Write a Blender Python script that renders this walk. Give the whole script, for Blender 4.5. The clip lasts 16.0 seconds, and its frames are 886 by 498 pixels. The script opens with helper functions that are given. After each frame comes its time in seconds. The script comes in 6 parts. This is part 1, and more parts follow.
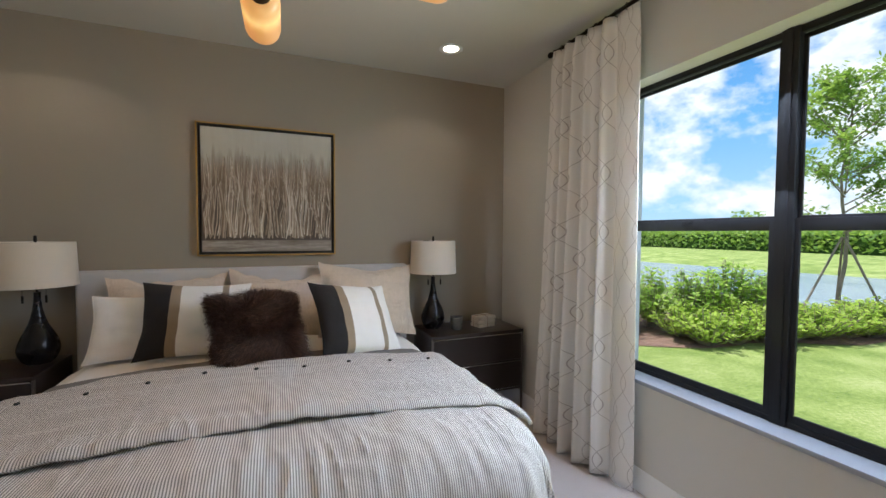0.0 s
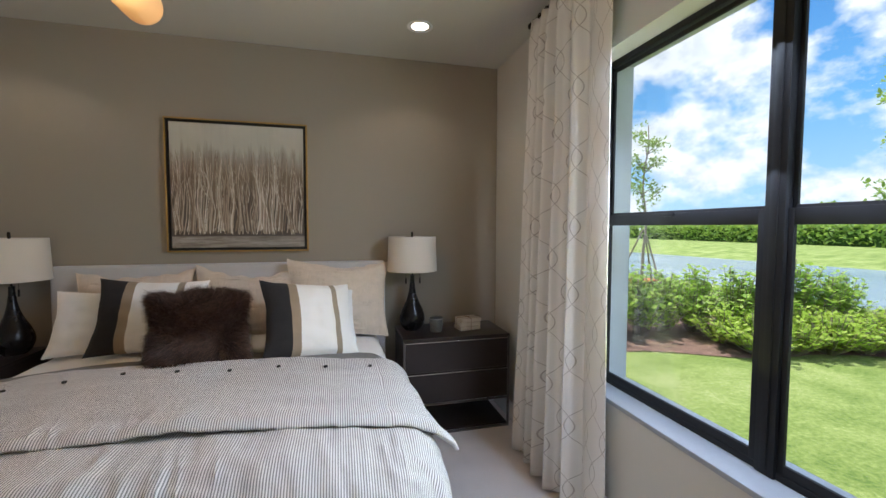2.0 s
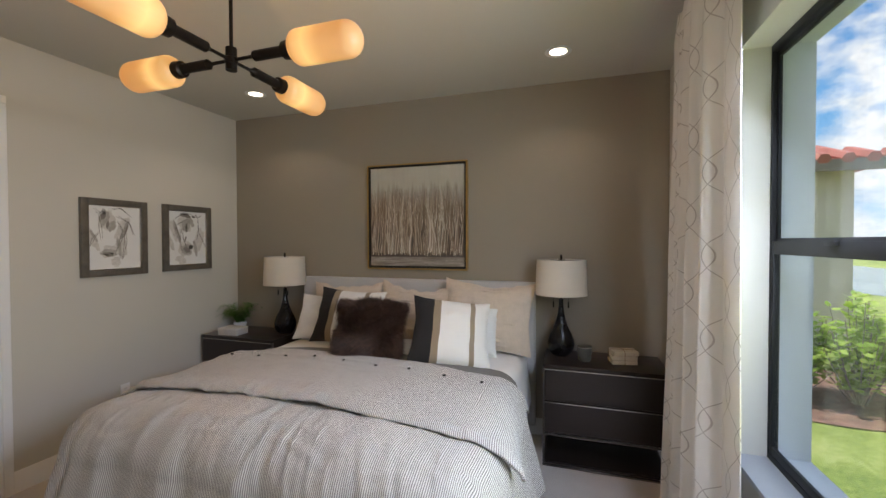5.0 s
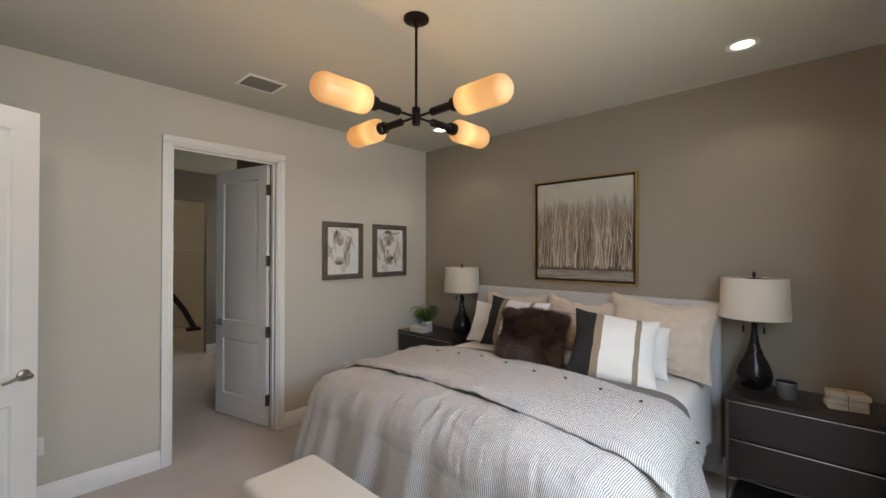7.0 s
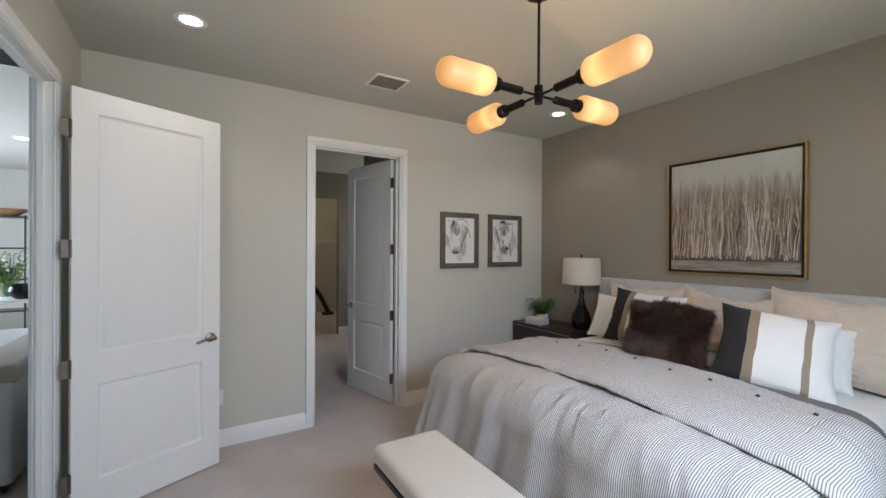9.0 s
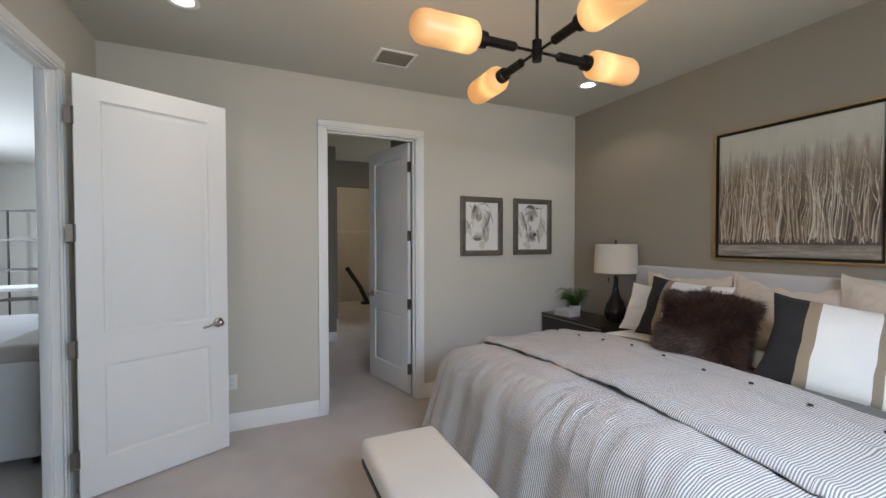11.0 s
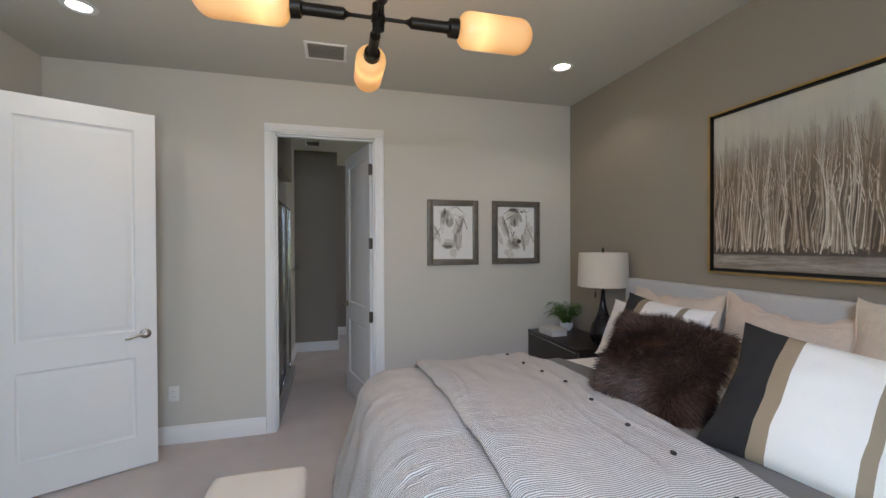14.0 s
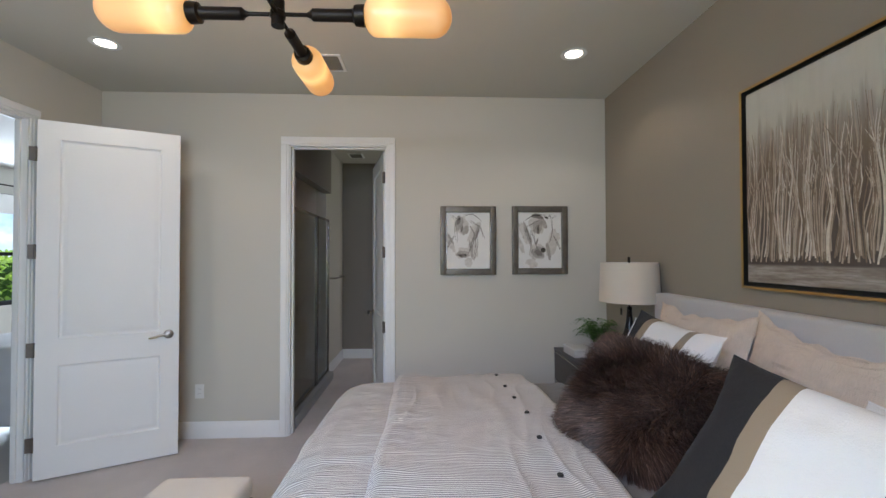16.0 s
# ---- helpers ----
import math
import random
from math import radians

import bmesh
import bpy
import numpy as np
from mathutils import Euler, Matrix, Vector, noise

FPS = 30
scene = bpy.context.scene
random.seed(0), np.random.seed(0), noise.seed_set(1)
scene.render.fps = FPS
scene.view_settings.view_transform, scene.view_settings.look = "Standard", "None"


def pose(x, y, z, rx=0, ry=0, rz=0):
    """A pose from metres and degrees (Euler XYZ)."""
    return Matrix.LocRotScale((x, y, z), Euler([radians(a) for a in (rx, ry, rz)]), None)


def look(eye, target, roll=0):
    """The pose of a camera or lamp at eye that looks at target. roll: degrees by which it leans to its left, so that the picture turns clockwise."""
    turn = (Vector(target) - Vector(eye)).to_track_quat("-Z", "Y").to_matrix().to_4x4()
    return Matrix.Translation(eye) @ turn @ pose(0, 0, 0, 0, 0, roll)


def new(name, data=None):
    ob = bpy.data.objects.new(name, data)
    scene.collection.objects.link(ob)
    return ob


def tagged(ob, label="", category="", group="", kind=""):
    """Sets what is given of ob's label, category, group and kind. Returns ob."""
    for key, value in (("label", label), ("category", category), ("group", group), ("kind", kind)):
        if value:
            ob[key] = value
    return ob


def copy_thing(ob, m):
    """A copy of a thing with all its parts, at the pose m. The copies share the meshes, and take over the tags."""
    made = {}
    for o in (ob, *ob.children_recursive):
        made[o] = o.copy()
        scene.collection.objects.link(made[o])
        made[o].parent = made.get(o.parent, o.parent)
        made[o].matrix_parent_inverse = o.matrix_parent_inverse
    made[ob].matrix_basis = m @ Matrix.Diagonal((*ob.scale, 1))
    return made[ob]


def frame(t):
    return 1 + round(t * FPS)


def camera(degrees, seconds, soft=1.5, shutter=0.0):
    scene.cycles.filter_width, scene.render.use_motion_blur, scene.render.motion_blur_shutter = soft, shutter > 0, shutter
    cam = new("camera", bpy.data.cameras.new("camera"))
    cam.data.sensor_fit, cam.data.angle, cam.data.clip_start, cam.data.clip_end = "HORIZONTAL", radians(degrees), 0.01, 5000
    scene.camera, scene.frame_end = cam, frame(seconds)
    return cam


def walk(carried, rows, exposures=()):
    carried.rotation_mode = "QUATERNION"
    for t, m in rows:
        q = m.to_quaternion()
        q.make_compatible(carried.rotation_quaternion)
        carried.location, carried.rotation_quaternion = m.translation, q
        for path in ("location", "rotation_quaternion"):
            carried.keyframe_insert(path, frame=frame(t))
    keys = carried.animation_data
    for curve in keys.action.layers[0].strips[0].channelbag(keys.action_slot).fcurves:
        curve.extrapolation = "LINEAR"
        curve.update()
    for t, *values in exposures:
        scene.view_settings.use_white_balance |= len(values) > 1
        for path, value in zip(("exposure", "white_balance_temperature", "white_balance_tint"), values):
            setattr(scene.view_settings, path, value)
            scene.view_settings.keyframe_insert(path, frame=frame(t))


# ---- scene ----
cam = camera(95.1, 16.0, 1.5)
PATH = [
    (0, (0.244, 0.182, 1.526), (0.996, 2.033, 1.448), 0.3),
    (0.5, (0.405, 0.196, 1.512), (1.12, 2.061, 1.418), 0.3),
    (1, (0.569, 0.178, 1.518), (1.232, 2.062, 1.413), 0.2),
    (1.5, (0.72, 0.181, 1.524), (1.313, 2.088, 1.415), 0.2),
    (2, (0.888, 0.226, 1.534), (1.387, 2.16, 1.427), 0.1),
    (2.5, (1.044, 0.278, 1.552), (1.417, 2.24, 1.454), 0.0),
    (3, (1.176, 0.315, 1.546), (1.4, 2.3, 1.461), 0.0),
    (3.2, (1.209, 0.325, 1.538), (1.38, 2.316, 1.465), 0.2),
    (5.3, (1.587, 0.077, 1.608), (0.841, 1.932, 1.585), -0.1),
    (5.5, (1.618, 0.058, 1.611), (0.789, 1.878, 1.595), -0.0),
    (6, (1.705, 0.014, 1.622), (0.671, 1.725, 1.617), 0.1),
    (6.5, (1.77, -0.01, 1.627), (0.546, 1.572, 1.636), 0.1),
    (7, (1.779, -0.034, 1.628), (0.413, 1.427, 1.643), 0.1),
    (7.5, (1.778, -0.062, 1.611), (0.292, 1.276, 1.631), 0.1),
    (8, (1.768, -0.075, 1.597), (0.189, 1.152, 1.613), 0.2),
    (8.5, (1.748, -0.077, 1.573), (0.096, 1.051, 1.581), 0.3),
    (9, (1.732, -0.069, 1.556), (0.026, 0.975, 1.552), 0.3),
    (9.2, (1.737, -0.06, 1.542), (0.011, 0.95, 1.539), 0.3),
    (11.5, (1.675, 0.449, 1.494), (-0.163, 1.235, 1.443), -0.1),
    (12, (1.63, 0.601, 1.485), (-0.225, 1.348, 1.439), -0.1),
    (12.5, (1.593, 0.762, 1.48), (-0.279, 1.466, 1.449), -0.2),
    (13, (1.602, 0.939, 1.507), (-0.289, 1.588, 1.469), -0.2),
    (13.5, (1.642, 1.121, 1.515), (-0.268, 1.711, 1.483), -0.2),
    (14, (1.685, 1.295, 1.525), (-0.248, 1.81, 1.506), -0.2),
    (14.5, (1.671, 1.458, 1.507), (-0.283, 1.888, 1.508), -0.2),
    (15, (1.631, 1.63, 1.521), (-0.34, 1.964, 1.523), -0.1),
    (15.5, (1.607, 1.823, 1.535), (-0.382, 2.033, 1.547), -0.1),
    (16, (1.613, 1.965, 1.51), (-0.385, 2.052, 1.543), -0.1),
]
walk(cam, [(t, look(eye, target, roll)) for t, eye, target, roll in PATH],
     [(0, 0.21, 6150, 11), (3, 0.17, 6150, 11), (5.5, 0.10, 6550, 13), (6.5, 0.22, 6500, 13), (7.5, 0.31, 6150, 11), (9, 0.41, 5900, 11), (12.5, 0.31, 5850, 11), (16, 0.40, 5750, 11)])

# strengths of the lights
SKY, SUN, BULB, LED, DOWN, CLOSET, BACKDROP = 0.15, 5.0, 0.80, 6.6, 6.8, 13.0, 1.05
# the hall value drives a fill lamp in an added, unseen window
WINDOW_SKY, LAWN_BOUNCE, LIVING_SKY, HALL_FILL, CHANDELIER = 42.0, 7.5, 190.0, 8.0, 4.4

# ---- world, sun, large lights ----
world = bpy.data.worlds.new("sky")
scene.world = world
world.use_nodes = True
wn = world.node_tree.nodes
sky = wn.new("ShaderNodeTexSky")
sky.sky_type, sky.sun_disc = "NISHITA", False
sky.sun_elevation, sky.sun_rotation = radians(73), radians(280)
world.node_tree.links.new(sky.outputs[0], wn["Background"].inputs[0])
wn["Background"].inputs[1].default_value = SKY
sun = new("sun", bpy.data.lights.new("sun", "SUN"))
sun.data.energy, sun.data.angle, sun.data.color = SUN, radians(0.5), (1.0, 0.95, 0.87)
sun.matrix_world = look((-8.6, 5.5, 30), (0, 4, 0))

# ---- sizes of the room ----
XL, XW, YB, YE, ZC = -1.863, 2.222, 3.542, -0.725, 2.885
WT, WTS = 0.12, 0.085
DY0, DY1, DZ = 0.811, 1.644, 2.457
EX0, EX1 = -1.252, -0.49
WY0, WY1, WZ0, WZ1 = 0.36, 2.20, 0.665, 2.43
BX = 0.14


# ---- mesh helpers ----
def box(bm, x0, x1, y0, y1, z0, z1, bevel=0.0, seg=2):
    made = bmesh.ops.create_cube(bm, size=1.0, matrix=Matrix.LocRotScale(((x0 + x1) / 2, (y0 + y1) / 2, (z0 + z1) / 2), None, (x1 - x0, y1 - y0, z1 - z0)))
    if bevel:
        edges = {e for v in made["verts"] for e in v.link_edges}
        bmesh.ops.bevel(bm, geom=list(edges), offset=bevel, segments=seg, affect="EDGES", profile=0.6)
    return bm


def boxes(*specs, bevel=0.0):
    bm = bmesh.new()
    for s in specs:
        box(bm, *s, bevel=bevel)
    return bm


def lathe(bm, profile, n=32, m=Matrix()):
    rings = []
    for r, z in profile:
        rings.append([bm.verts.new(m @ Vector((r * math.cos(a * math.tau / n), r * math.sin(a * math.tau / n), z))) for a in range(n)])
    for a, b in zip(rings, rings[1:]):
        for i in range(n):
            bm.faces.new((a[i], a[(i + 1) % n], b[(i + 1) % n], b[i]))
    for ring, flip in ((rings[0], True), (rings[-1], False)):
        if (ring[0].co - ring[n // 2].co).length > 1e-5:
            bm.faces.new(ring[::-1] if flip else ring)
    return bm


def tube(bm, points, r, n=8, taper=1.0):
    points = [Vector(p) for p in points]
    rings = []
    for i, p in enumerate(points):
        d = (points[min(i + 1, len(points) - 1)] - points[max(i - 1, 0)]).normalized()
        side = d.cross(Vector((0, 0, 1)) if abs(d.z) < 0.9 else Vector((1, 0, 0))).normalized()
        up = side.cross(d)
        rr = r * (1 + (taper - 1) * i / max(1, len(points) - 1))
        rings.append([bm.verts.new(p + rr * (math.cos(k * math.tau / n) * side + math.sin(k * math.tau / n) * up)) for k in range(n)])
    for a, b in zip(rings, rings[1:]):
        for i in range(n):
            bm.faces.new((a[i], a[(i + 1) % n], b[(i + 1) % n], b[i]))
    bm.faces.new(rings[0][::-1])
    bm.faces.new(rings[-1])
    return bm


def sheet(nu, nv, place, uv=None):
    """A grid of nu by nv cells, place(u, v) with u and v from 0 to 1."""
    bm = bmesh.new()
    layer = bm.loops.layers.uv.new("uv")
    grid = [[bm.verts.new(place(i / nu, j / nv)) for j in range(nv + 1)] for i in range(nu + 1)]
    for i in range(nu):
        for j in range(nv):
            corner = ((i, j), (i + 1, j), (i + 1, j + 1), (i, j + 1))
            f = bm.faces.new([grid[a][b] for a, b in corner])
            for loop, (a, b) in zip(f.loops, corner):
                loop[layer].uv = uv(a / nu, b / nv) if uv else (a / nu, b / nv)
    return bm


def ob_of(name, bm, material, smooth=True):
    bmesh.ops.recalc_face_normals(bm, faces=bm.faces)
    me = bpy.data.meshes.new(name)
    bm.to_mesh(me)
    bm.free()
    if smooth:
        for p in me.polygons:
            p.use_smooth = True
        me.set_sharp_from_angle(angle=radians(40))
    if material:
        me.materials.append(material)
    return new(name, me)


def part(name, bm, material, parent, label=""):
    ob = ob_of(name, bm, material)
    ob.parent = parent
    return tagged(ob, label)


def thing(name, m, label, category, group=""):
    ob = new(name)
    ob.empty_display_size = 0.1
    ob.matrix_basis = m
    return tagged(ob, label, category, group)


def structure(name, bm, material, label, category="", parent=None):
    return tagged(ob_of(name, bm, material), label, category or name.split("_")[0], kind="structure")


# ---- materials ----
class Nodes:
    def __init__(self, name):
        self.material = bpy.data.materials.new(name)
        self.material.use_nodes = True
        self.tree = self.material.node_tree
        self.shader = self.tree.nodes["Principled BSDF"]
        self.coord = self.tree.nodes.new("ShaderNodeTexCoord")

    def add(self, kind, **inputs):
        node = self.tree.nodes.new(kind)
        for key, value in inputs.items():
            self.set(node, key, value)
        return node

    def set(self, node, key, value):
        socket = node.inputs[int(key[1:])] if key[0] == "i" and key[1:].isdigit() else node.inputs[key.replace("_", " ")]
        if isinstance(value, bpy.types.NodeSocket):
            self.tree.links.new(value, socket)
        else:
            socket.default_value = value

    def math(self, op, a, b=0.0, c=0.0):
        node = self.tree.nodes.new("ShaderNodeMath")
        node.operation = op
        for i, v in enumerate((a, b, c)):
            self.set(node, f"i{i}", v)
        return node.outputs[0]

    def noise(self, scale, detail=3.0, where="Object", stretch=None, rough=0.55):
        vec = self.coord.outputs[where]
        if stretch:
            mp = self.add("ShaderNodeMapping", Vector=vec)
            mp.inputs["Scale"].default_value = stretch
            vec = mp.outputs[0]
        return self.add("ShaderNodeTexNoise", Vector=vec, Scale=scale, Detail=detail, Roughness=rough).outputs["Fac"]

    def ramp(self, fac, stops):
        node = self.add("ShaderNodeValToRGB", Fac=fac)
        el = node.color_ramp.elements
        while len(el) < len(stops):
            el.new(0.5)
        for e, (p, c) in zip(el, stops):
            e.position, e.color = p, (*c, 1)
        return node.outputs[0]

    def mix(self, fac, a, b):
        node = self.tree.nodes.new("ShaderNodeMix")
        node.data_type = "RGBA"
        for i, v in ((0, fac), (6, a), (7, b)):
            if isinstance(v, tuple) and len(v) == 3:
                v = (*v, 1)
            self.set(node, f"i{i}", v)
        return node.outputs[2]

    def bump(self, height, strength, distance=0.002):
        node = self.add("ShaderNodeBump", Height=height, Strength=strength, Distance=distance)
        self.tree.links.new(node.outputs[0], self.shader.inputs["Normal"])

    def xyz(self, where="Object"):
        return self.add("ShaderNodeSeparateXYZ", Vector=self.coord.outputs[where]).outputs


def surface(name, color, rough=0.5, metal=0.0, vary=0.08, scale=6.0, grain=120.0, bump=0.15, dist=0.001, sheen=0.0, stretch=None, spec=None):
    """A plain surface with stains at one scale and grain at another."""
    n = Nodes(name)
    big, fine = n.noise(scale, 4.0, stretch=stretch), n.noise(grain, 3.0, stretch=stretch)
    mixed = n.math("ADD", n.math("MULTIPLY", big, 0.65), n.math("MULTIPLY", fine, 0.35))
    dark = tuple(c * (1 - vary) for c in color)
    lite = tuple(min(1, c * (1 + vary)) for c in color)
    n.set(n.shader, "Base_Color", n.ramp(mixed, ((0.3, dark), (0.7, lite))))
    n.set(n.shader, "Roughness", n.math("ADD", rough - 0.05, n.math("MULTIPLY", big, 0.1)))
    n.shader.inputs["Metallic"].default_value = metal
    if spec is not None:
        n.shader.inputs["Specular IOR Level"].default_value = spec
    if sheen:
        n.shader.inputs["Sheen Weight"].default_value = sheen
        n.shader.inputs["Sheen Roughness"].default_value = 0.5
    if bump:
        n.bump(fine, bump, dist)
    return n.material


def cloth(name, color, thread=900.0, rough=0.9, vary=0.1, bump=0.35, wrinkle=14.0, sheen=0.15, slub=None, crinkle=0.0):
    n = Nodes(name)
    x, y, z = n.xyz()
    weave = n.math("MULTIPLY", n.math("SINE", n.math("MULTIPLY", x, thread)), n.math("SINE", n.math("MULTIPLY", z, thread)))
    fine, big = n.noise(260.0, 2.0, stretch=slub), n.noise(wrinkle, 4.0)
    dark, lite = tuple(c * (1 - vary) for c in color), tuple(min(1, c * (1 + vary)) for c in color)
    n.set(n.shader, "Base_Color", n.ramp(n.math("ADD", n.math("MULTIPLY", fine, 0.5), n.math("MULTIPLY", big, 0.5)), ((0.3, dark), (0.7, lite))))
    n.shader.inputs["Roughness"].default_value = rough
    n.shader.inputs["Sheen Weight"].default_value = sheen
    n.shader.inputs["Specular IOR Level"].default_value = 0.2
    mid = n.math("MULTIPLY", n.noise(48.0, 4.0, stretch=(1.0, 1.0, 0.22), rough=0.6), crinkle)
    n.bump(n.math("ADD", n.math("ADD", mid, n.math("MULTIPLY", weave, 0.15)), n.math("ADD", n.math("MULTIPLY", fine, 0.6), n.math("MULTIPLY", big, 2.0))), bump, 0.004)
    return n.material


M_WALL = surface("wall_paint", (0.565, 0.545, 0.493), 0.75, vary=0.025, scale=1.2, grain=260, bump=0.12, dist=0.0008)
M_ACCENT = surface("accent_paint", (0.29, 0.254, 0.204), 0.72, vary=0.03, scale=1.2, grain=260, bump=0.12, dist=0.0008)
M_CEIL = surface("ceiling_paint", (0.54, 0.53, 0.49), 0.85, vary=0.02, scale=1.5, grain=180, bump=0.2, dist=0.001)
M_TRIM = surface("white_enamel", (0.78, 0.785, 0.79), 0.48, vary=0.02, scale=3, grain=70, bump=0.04, dist=0.0005)
M_CARPET = surface("carpet", (0.61, 0.55, 0.525), 0.98, vary=0.16, scale=2.2, grain=330, bump=0.9, dist=0.006, sheen=0.25, spec=0.1)
M_BLACKFRAME = surface("bronze_frame", (0.010, 0.010, 0.012), 0.55, spec=0.3, vary=0.15, scale=8, grain=300, bump=0.05)
M_SILL = surface("sill_stone", (0.31, 0.325, 0.35), 0.3, vary=0.06, scale=9, grain=60, bump=0.03)
M_DARKMETAL = surface("dark_bronze", (0.022, 0.017, 0.014), 0.42, metal=0.85, vary=0.2, scale=20, grain=200, bump=0.06)
M_NICKEL = surface("brushed_nickel", (0.36, 0.33, 0.30), 0.38, metal=1.0, vary=0.1, scale=30, grain=300, bump=0.05)
M_GUNMETAL = surface("gunmetal", (0.17, 0.155, 0.15), 0.35, metal=1.0, vary=0.1, scale=30, grain=200, bump=0.02)
M_HINGE = surface("satin_hinge", (0.16, 0.14, 0.125), 0.5, metal=0.8, vary=0.15, scale=30, grain=300, bump=0.05)
M_CHROME = surface("polished_steel", (0.5, 0.48, 0.46), 0.22, metal=1.0, vary=0.06, scale=30, grain=200, bump=0.02)
M_ESPRESSO = surface("espresso_wood", (0.021, 0.0145, 0.0135), 0.30, vary=0.10, scale=3, grain=30, bump=0.0, stretch=(1.0, 5, 5))
M_LAMPBASE = surface("black_ceramic", (0.007, 0.006, 0.007), 0.27, vary=0.3, scale=9, grain=40, bump=0.0, spec=0.3)
M_SHADE = cloth("linen_shade", (0.62, 0.56, 0.48), thread=1500, wrinkle=3.0, vary=0.05, bump=0.12)
M_HEADBOARD = cloth("headboard_linen", (0.50, 0.49, 0.485), wrinkle=5.0, vary=0.05, bump=0.2)
M_SHAM = cloth("beige_linen", (0.64, 0.545, 0.45), wrinkle=18.0, vary=0.09, bump=0.9, crinkle=2.2, slub=(1, 1, 0.15))
M_WHITE = cloth("white_cotton", (0.80, 0.79, 0.78), wrinkle=16.0, vary=0.03, bump=0.4)
M_GREYSHEET = cloth("grey_sheet", (0.15, 0.145, 0.14), wrinkle=12.0, vary=0.08, bump=0.4)
M_BENCH = cloth("bench_linen", (0.66, 0.61, 0.55), wrinkle=4.0, vary=0.04, bump=0.15)
M_GOLD = surface("gilt_wood", (0.42, 0.26, 0.09), 0.38, metal=0.55, vary=0.15, scale=14, grain=90, bump=0.08)
M_BLACK = surface("black_paint", (0.012, 0.011, 0.010), 0.5, vary=0.2, scale=10, grain=100, bump=0.05)
M_PEWTER = surface("pewter_frame", (0.145, 0.128, 0.108), 0.42, metal=0.35, vary=0.3, scale=16, grain=120, bump=0.2)
M_PAPER = surface("drawing_paper", (0.74, 0.74, 0.73), 0.8, vary=0.03, scale=12, grain=200, bump=0.1)
M_PLASTIC = surface("white_plastic", (0.76, 0.76, 0.75), 0.35, vary=0.02, scale=10, grain=100, bump=0.01)
# dark hall paint; on hall_wall_6 it also carries that wall's shade
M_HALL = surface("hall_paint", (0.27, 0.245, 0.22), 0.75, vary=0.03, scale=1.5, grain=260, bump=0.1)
M_GREYVENT = surface("vent_metal", (0.30, 0.30, 0.29), 0.5, vary=0.1, scale=12, grain=120, bump=0.03)


def glass_material(name, tint=(1, 1, 1), rough=0.0):
    n = Nodes(name)
    out = n.tree.nodes["Material Output"]
    clear = n.add("ShaderNodeBsdfTransparent", Color=(*tint, 1))
    gloss = n.add("ShaderNodeBsdfGlossy", Roughness=0.02 + rough)
    fres = n.add("ShaderNodeFresnel", IOR=1.35)
    mixed = n.add("ShaderNodeMixShader", Fac=n.math("MULTIPLY", fres.outputs[0], 0.14))
    n.tree.links.new(clear.outputs[0], mixed.inputs[1])
    n.tree.links.new(gloss.outputs[0], mixed.inputs[2])
    n.tree.links.new(mixed.outputs[0], out.inputs["Surface"])
    return n.material


M_GLASS = glass_material("window_glass", (0.97, 0.985, 0.98))
M_SHOWER = glass_material("shower_glass", (0.93, 0.95, 0.95))


def glow(name, color, strength):
    n = Nodes(name)
    n.set(n.shader, "Base_Color", (*color, 1))
    n.set(n.shader, "Emission_Color", (*color, 1))
    n.shader.inputs["Emission Strength"].default_value = strength
    return n.material


def bulb_material():
    """Frosted tube, brightest near the socket where the filament sits."""
    n = Nodes("frosted_bulb")
    x, y, z = n.xyz()
    near = n.ramp(n.math("ADD", z, n.math("MULTIPLY", n.noise(9.0, 2.0, stretch=(9, 9, 0.6)), 0.02)),
                  ((0.0, (1.0, 0.40, 0.06)), (0.10, (1.0, 0.60, 0.19)), (0.16, (1.0, 0.43, 0.085)), (0.31, (1.0, 0.34, 0.05))))
    power = n.ramp(z, ((0.0, (0.42, 0.42, 0.42)), (0.09, (1, 1, 1)), (0.17, (0.52, 0.52, 0.52)), (0.31, (0.46, 0.46, 0.46))))
    n.set(n.shader, "Base_Color", (0.62, 0.42, 0.22, 1))
    n.set(n.shader, "Emission_Color", near)
    n.set(n.shader, "Emission_Strength", n.math("MULTIPLY", power, BULB))
    n.shader.inputs["Roughness"].default_value = 0.35
    return n.material


M_BULB = bulb_material()
M_LED = glow("downlight_lens", (1.0, 0.86, 0.68), LED)
M_LED_COOL = glow("hall_downlight_lens", (1.0, 0.88, 0.72), LED * 0.5)


